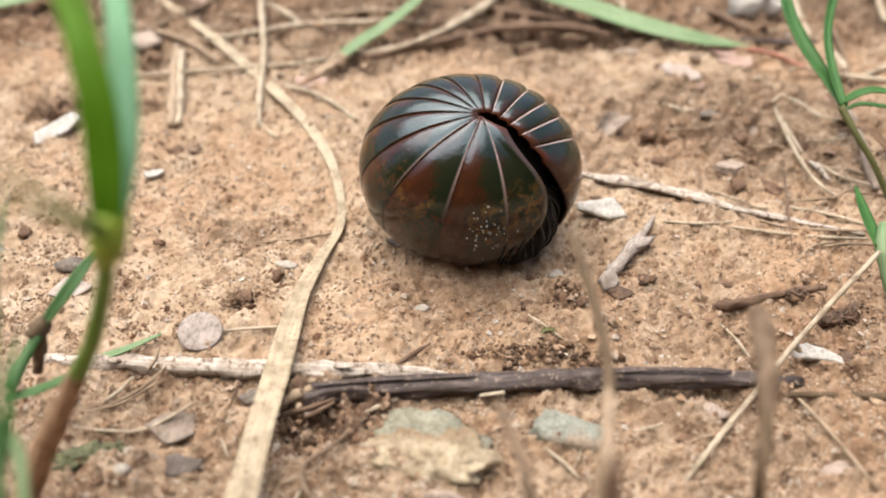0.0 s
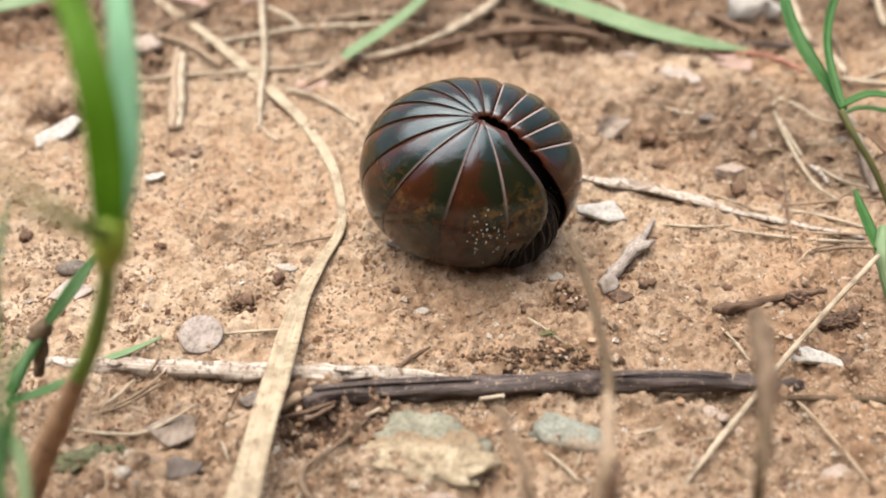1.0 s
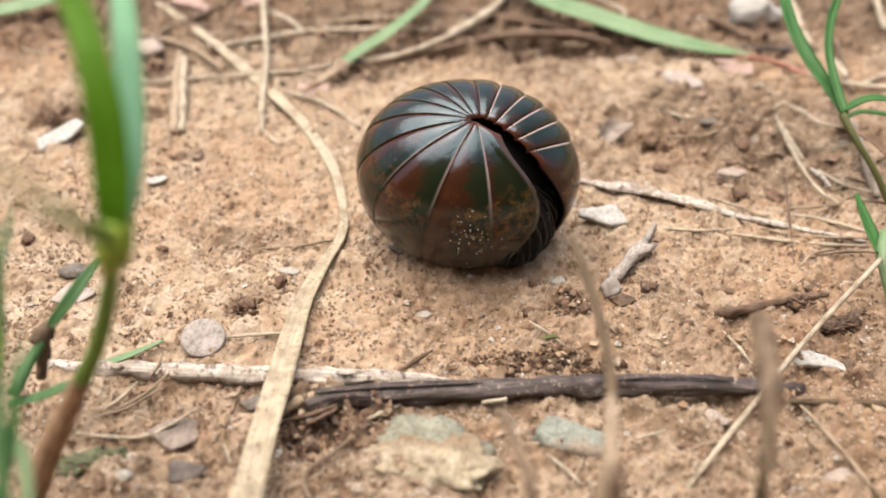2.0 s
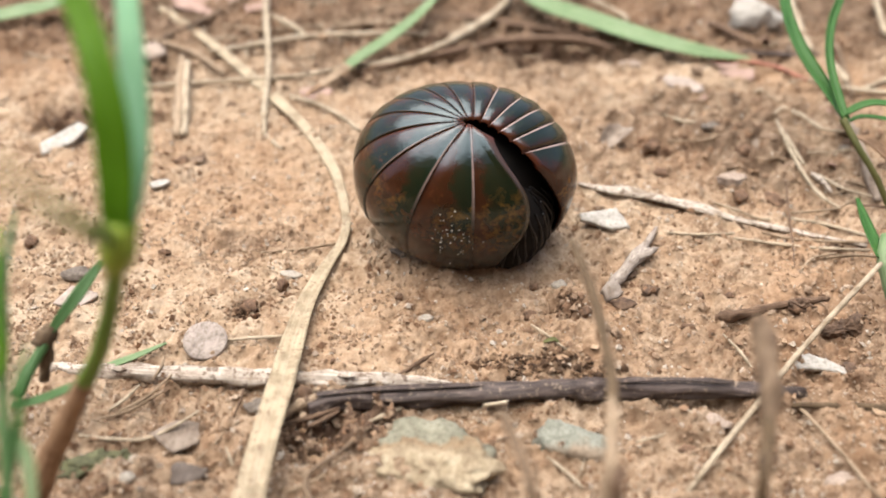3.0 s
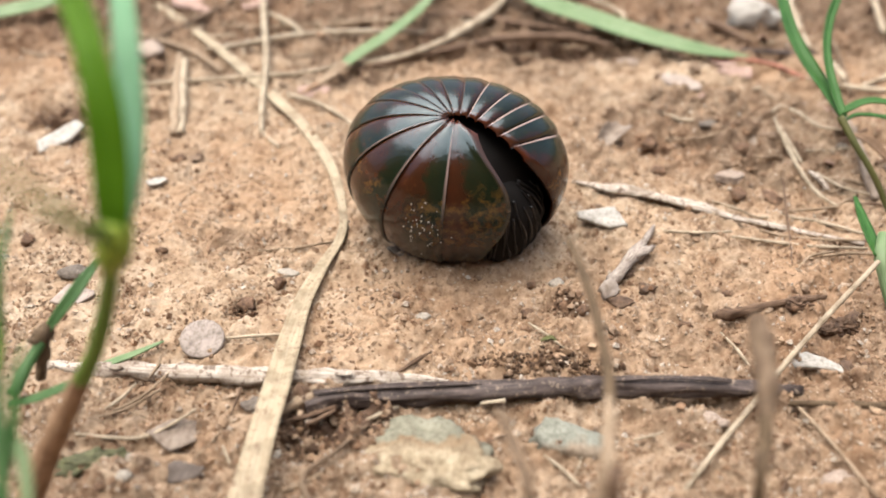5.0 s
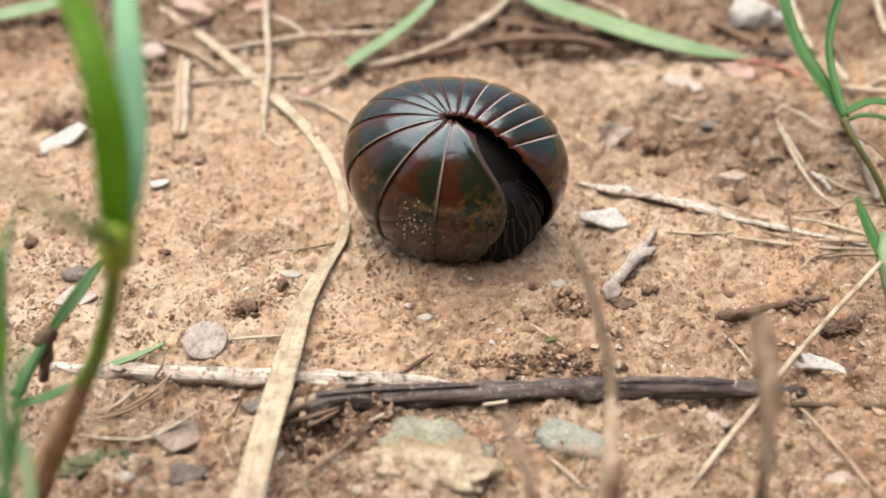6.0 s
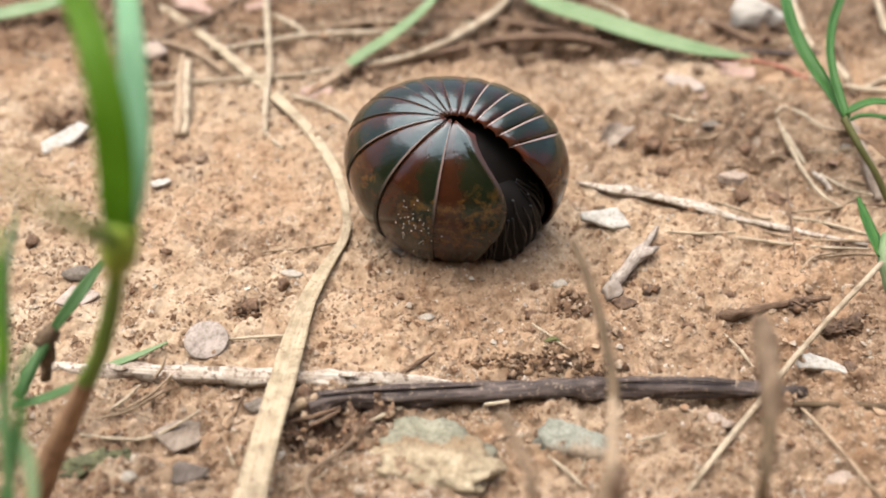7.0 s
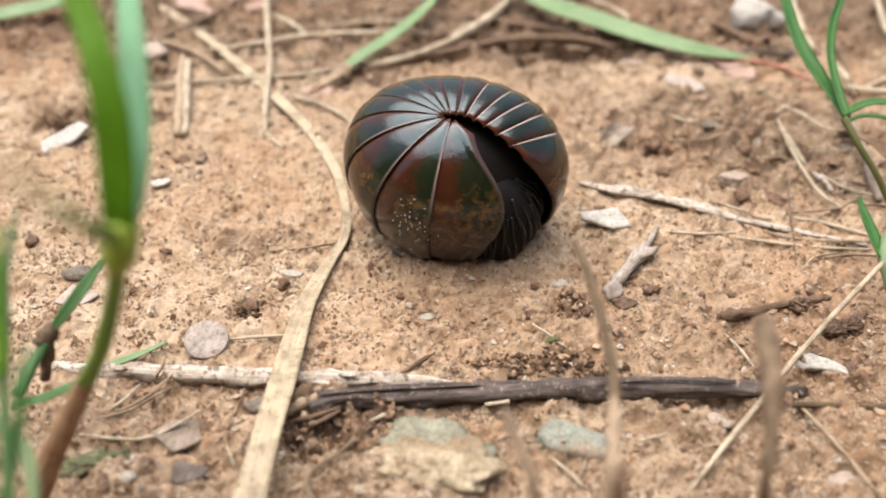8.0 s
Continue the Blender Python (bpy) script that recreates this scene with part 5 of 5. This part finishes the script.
part("green_blade", blade([(-24.6, 69.6, 2.3, 2.6), (-20.0, 75.6, 3.4, 3.4), (-13.8, 82.5, 4.7, 3.7), (-6.1, 97.1, 5.4, 3.37), (0.9, 116.9, 6.0, 2.29)], (0, -0.3, 1), 0.22, 0.3, 0.3), GREEN_BACK, half_dry)
part("dry_tip", blade([(-33.0, 58.2, 0.9, 0.5), (-30.6, 61.4, 1.2, 1.5), (-27.4, 65.8, 1.7, 2.2), (-23.6, 71.0, 2.6, 2.7)], (0, -0.3, 1), 0.22, 0.32), STRAW_DARK, half_dry, "dry straw-coloured tip")
for name, rows, m, label in (
    ("fallen_grass", [(17.3, 118.3, 7.2, 4.26), (27.4, 102.8, 5.8, 5.93), (39.0, 95.1, 4.6, 6.41), (51.2, 86.1, 3.7, 6.23), (63.2, 79.4, 3.0, 4.93), (71.7, 77.9, 2.0, 3.18), (79.2, 77.9, 1.0, 0.87)], GREEN_BACK, "pale green grass blade arched over litter"),
    ("fallen_grass", [(-127.5, 97.5, 3.0, 4.02), (-117.8, 100.9, 3.9, 5.31), (-109.6, 104.8, 4.5, 4.42), (-101.9, 110.9, 5.7, 3.21)], GREEN_BACK, "pale green grass blade lying on litter")):
    tagged(link(name, blade(rows, (0, -0.3, 1), 0.22, 0.3), m), label, "grass")
tip = blade([(-35.4, 54.8, 0.7, 0.3), (-33.6, 57.4, 0.9, 0.7), (-31.6, 60.0, 1.2, 1.1), (-29.6, 62.6, 1.5, 1.5)], (0, -0.3, 1), 0.2, 0.3)
tagged(link("withered_leaf_tip", tip, SHEATH), "brown withered leaf tip lying on soil", "leaf")
sprig = tagged(link("green_sprig", blade([(16.1, -26.1, 1.3, 0.27), (17.0, -26.0, 1.7, 0.81), (17.9, -26.0, 1.9, 0.72), (18.6, -26.4, 1.5, 0.27)], (0, 0, 1), 0.2, 0.2), STEM_OLIVE), "tiny green leaf sprig on soil", "leaf")

# ---- upright dry twigs close by ----
leaning_stalk = tagged(new("dry_stalk"), "thin brown dry stalk standing upright with a pale foot", "stalk")
part("lower", tube([(19.1, -74.7, -1.5, 1.99), (15.9, -74.7, 27.8, 1.63), (16.9, -69.3, 29.7, 1.35), (17.9, -63.6, 29.4, 1.3)], 0.15, 10, 401), STRAW_DARK, leaning_stalk, "bleached lower stalk")
part("upper", tube([(17.7, -64.6, 29.4, 1.32), (18.2, -62.0, 29.3, 1.3), (18.5, -54.4, 29.3, 1.2), (17.8, -47.0, 30.6, 1.1), (16.4, -38.8, 31.4, 0.8)], 0.2, 10, 405), STALK_BROWN, leaning_stalk, "brown upper stalk")
strand("dry_stalk", tube([(12.3, -78.7, 6.4, 1.59), (8.5, -76.7, 30.0, 1.05), (7.5, -70.6, 29.7, 1.12), (6.2, -64.8, 29.0, 0.89)], 0.12, 9, 402), TWIG_PALE, "thin faded dry stalk standing upright", "stalk")
broken_stalk = tagged(new("dry_stalk"), "broken brown stalk with a blunt pale stub", "stalk")
part("lower", tube([(38.0, -72.5, -1.9, 1.63), (31.6, -73.4, 26.1, 1.3), (32.6, -69.4, 28.9, 1.5), (33.4, -66.2, 30.6, 1.6)], 0.25, 10, 403), STALK_BROWN, broken_stalk, "dark brown lower stalk")
part("stub", tube([(33.1, -67.4, 30.0, 1.5), (33.9, -64.1, 31.5, 2.3), (34.2, -60.1, 33.3, 2.35), (34.3, -56.9, 34.5, 1.9), (34.3, -56.3, 34.8, 1.1)], 0.2, 12, 406), TWIG_PALE, broken_stalk, "blunt pale brown stub")
strand("dry_stalk", tube([(20.9, -75.7, 0.5, 1.69), (16.6, -75.5, 28.3, 1.29), (17.5, -72.3, 29.2, 0.99)], 0.15, 9, 404), TWIG, "short broken brown stalk", "stalk")


def scatter_litter():
    """Short bits of straw and twig strewn over the far edge and the bank."""
    rng = np.random.RandomState(77)
    for k in range(100):
        if k < 64:
            x, y = rng.uniform(-115, 110), rng.uniform(76, 128)
        elif k < 84:
            x, y = rng.uniform(48, 100), rng.uniform(5, 70)
        else:
            x, y = rng.uniform(-55, 55), rng.uniform(-57, -38)
        g, n = rng.uniform(-0.6, 0.6) + (0 if rng.rand() < 0.75 else 1.5), rng.uniform(4, 13) * (1 if k < 84 else 0.5)
        rows = []
        for s in (-0.5, -0.1, 0.25, 0.5):
            px, py = x + s * n * math.cos(g), y + s * n * math.sin(g) + rng.uniform(-0.4, 0.4)
            rows.append((px, py, float(relief(px, py)) + 0.5 + 0.6 * rng.rand(), rng.uniform(0.25, 0.9) * (1 if k < 84 else 0.6)))
        m = (STRAW, STRAW_DARK, TWIG, STRAW_DARK)[k % 4]
        strand("straw_bit", tube(rows, 0.16, 7, 500 + k), m, "short broken pale straw bit" if m is STRAW else "short broken brown straw bit", "straw", "straw bits in the litter")
    for k in range(26):
        x, y = (rng.uniform(-110, 105), rng.uniform(80, 126)) if k < 17 else (rng.uniform(52, 95), rng.uniform(8, 66))
        w = rng.uniform(2.5, 6)
        rest("leaf_bit", flake(w, w * rng.uniform(0.5, 0.8), 0.3, 700 + k, 0.6, 0.2), (LEAF_DRY, LEAF_PINK, SHEATH)[k % 3], x, y, 0.1,
             "small curled bit of dry leaf", "leaf", rng.uniform(-5, 25), rng.uniform(-20, 20), rng.uniform(0, 180), "leaf bits in the litter")


scatter_litter()


def scatter_clods():
    """Crumbly clods of the same soil on the bank, the far edge and the strip before the sticks."""
    rng = np.random.RandomState(51)
    for k in range(110):
        if k < 48:
            x, y = rng.uniform(28, 100), rng.uniform(12, 76)
        elif k < 70:
            x, y = rng.uniform(-92, -30), rng.uniform(30, 80)
        elif k < 86:
            x, y = rng.uniform(-60, 60), rng.uniform(-58, -40)
        else:
            x, y = rng.uniform(-20, 70), rng.uniform(-30, -6)
        w = 0.9 + min(rng.exponential(0.8), 3.2) * (1 if k < 70 else 0.6)
        rest("soil_clod", lump(w, w * rng.uniform(0.6, 0.95), w * rng.uniform(0.5, 0.8), 600 + k, 0.32, 3.0, 2 if w < 1.6 else 3, 0.9), CLOD if k % 4 == 0 else CLOD_TAN, x, y, w * 0.18,
             "brown crumbly clod of soil" if k % 4 == 0 else "tan crumbly clod of sandy soil", "soil clod", 0, 0, rng.uniform(0, 180), "clods on the soil")


scatter_clods()


def motions():
    """The ball creeps back and to the side while its front plates slide round and the slit opens."""
    share = [(0.0, 0.0), (1.0, 0.0), (1.5, 0.11), (2.25, 0.28), (3.0, 0.457), (3.5, 0.52), (4.0, 0.72), (4.5, 0.74), (5.25, 0.84),
             (6.0, 0.915), (6.5, 0.925), (7.0, 0.95), (7.5, 0.975), (8.0, 1.0)]
    a0, a1 = Vector((0.090, -0.385, 0.918)), Vector((-0.018, -0.410, 0.912))
    p0, p1 = Vector((5.4, 0.0, 15.7)), Vector((1.6, 3.9, 15.3))
    rows = []
    for t, s in share:
        e3 = a0.lerp(a1, s).normalized()
        e1 = (Vector((1, 0, 0)) - e3 * e3.x).normalized()
        m = Matrix((e1, e3.cross(e1), e3)).transposed().to_4x4()
        rows.append((t, Matrix.Translation(p0.lerp(p1, s) * MM) @ m))
    walk(MILLIPEDE, rows)
    for ob, turn, spread in PLATES:
        walk(ob, [(t, pose(spread * s * MM, 0, 0, 0, 0, turn * s)) for t, s in share])


motions()
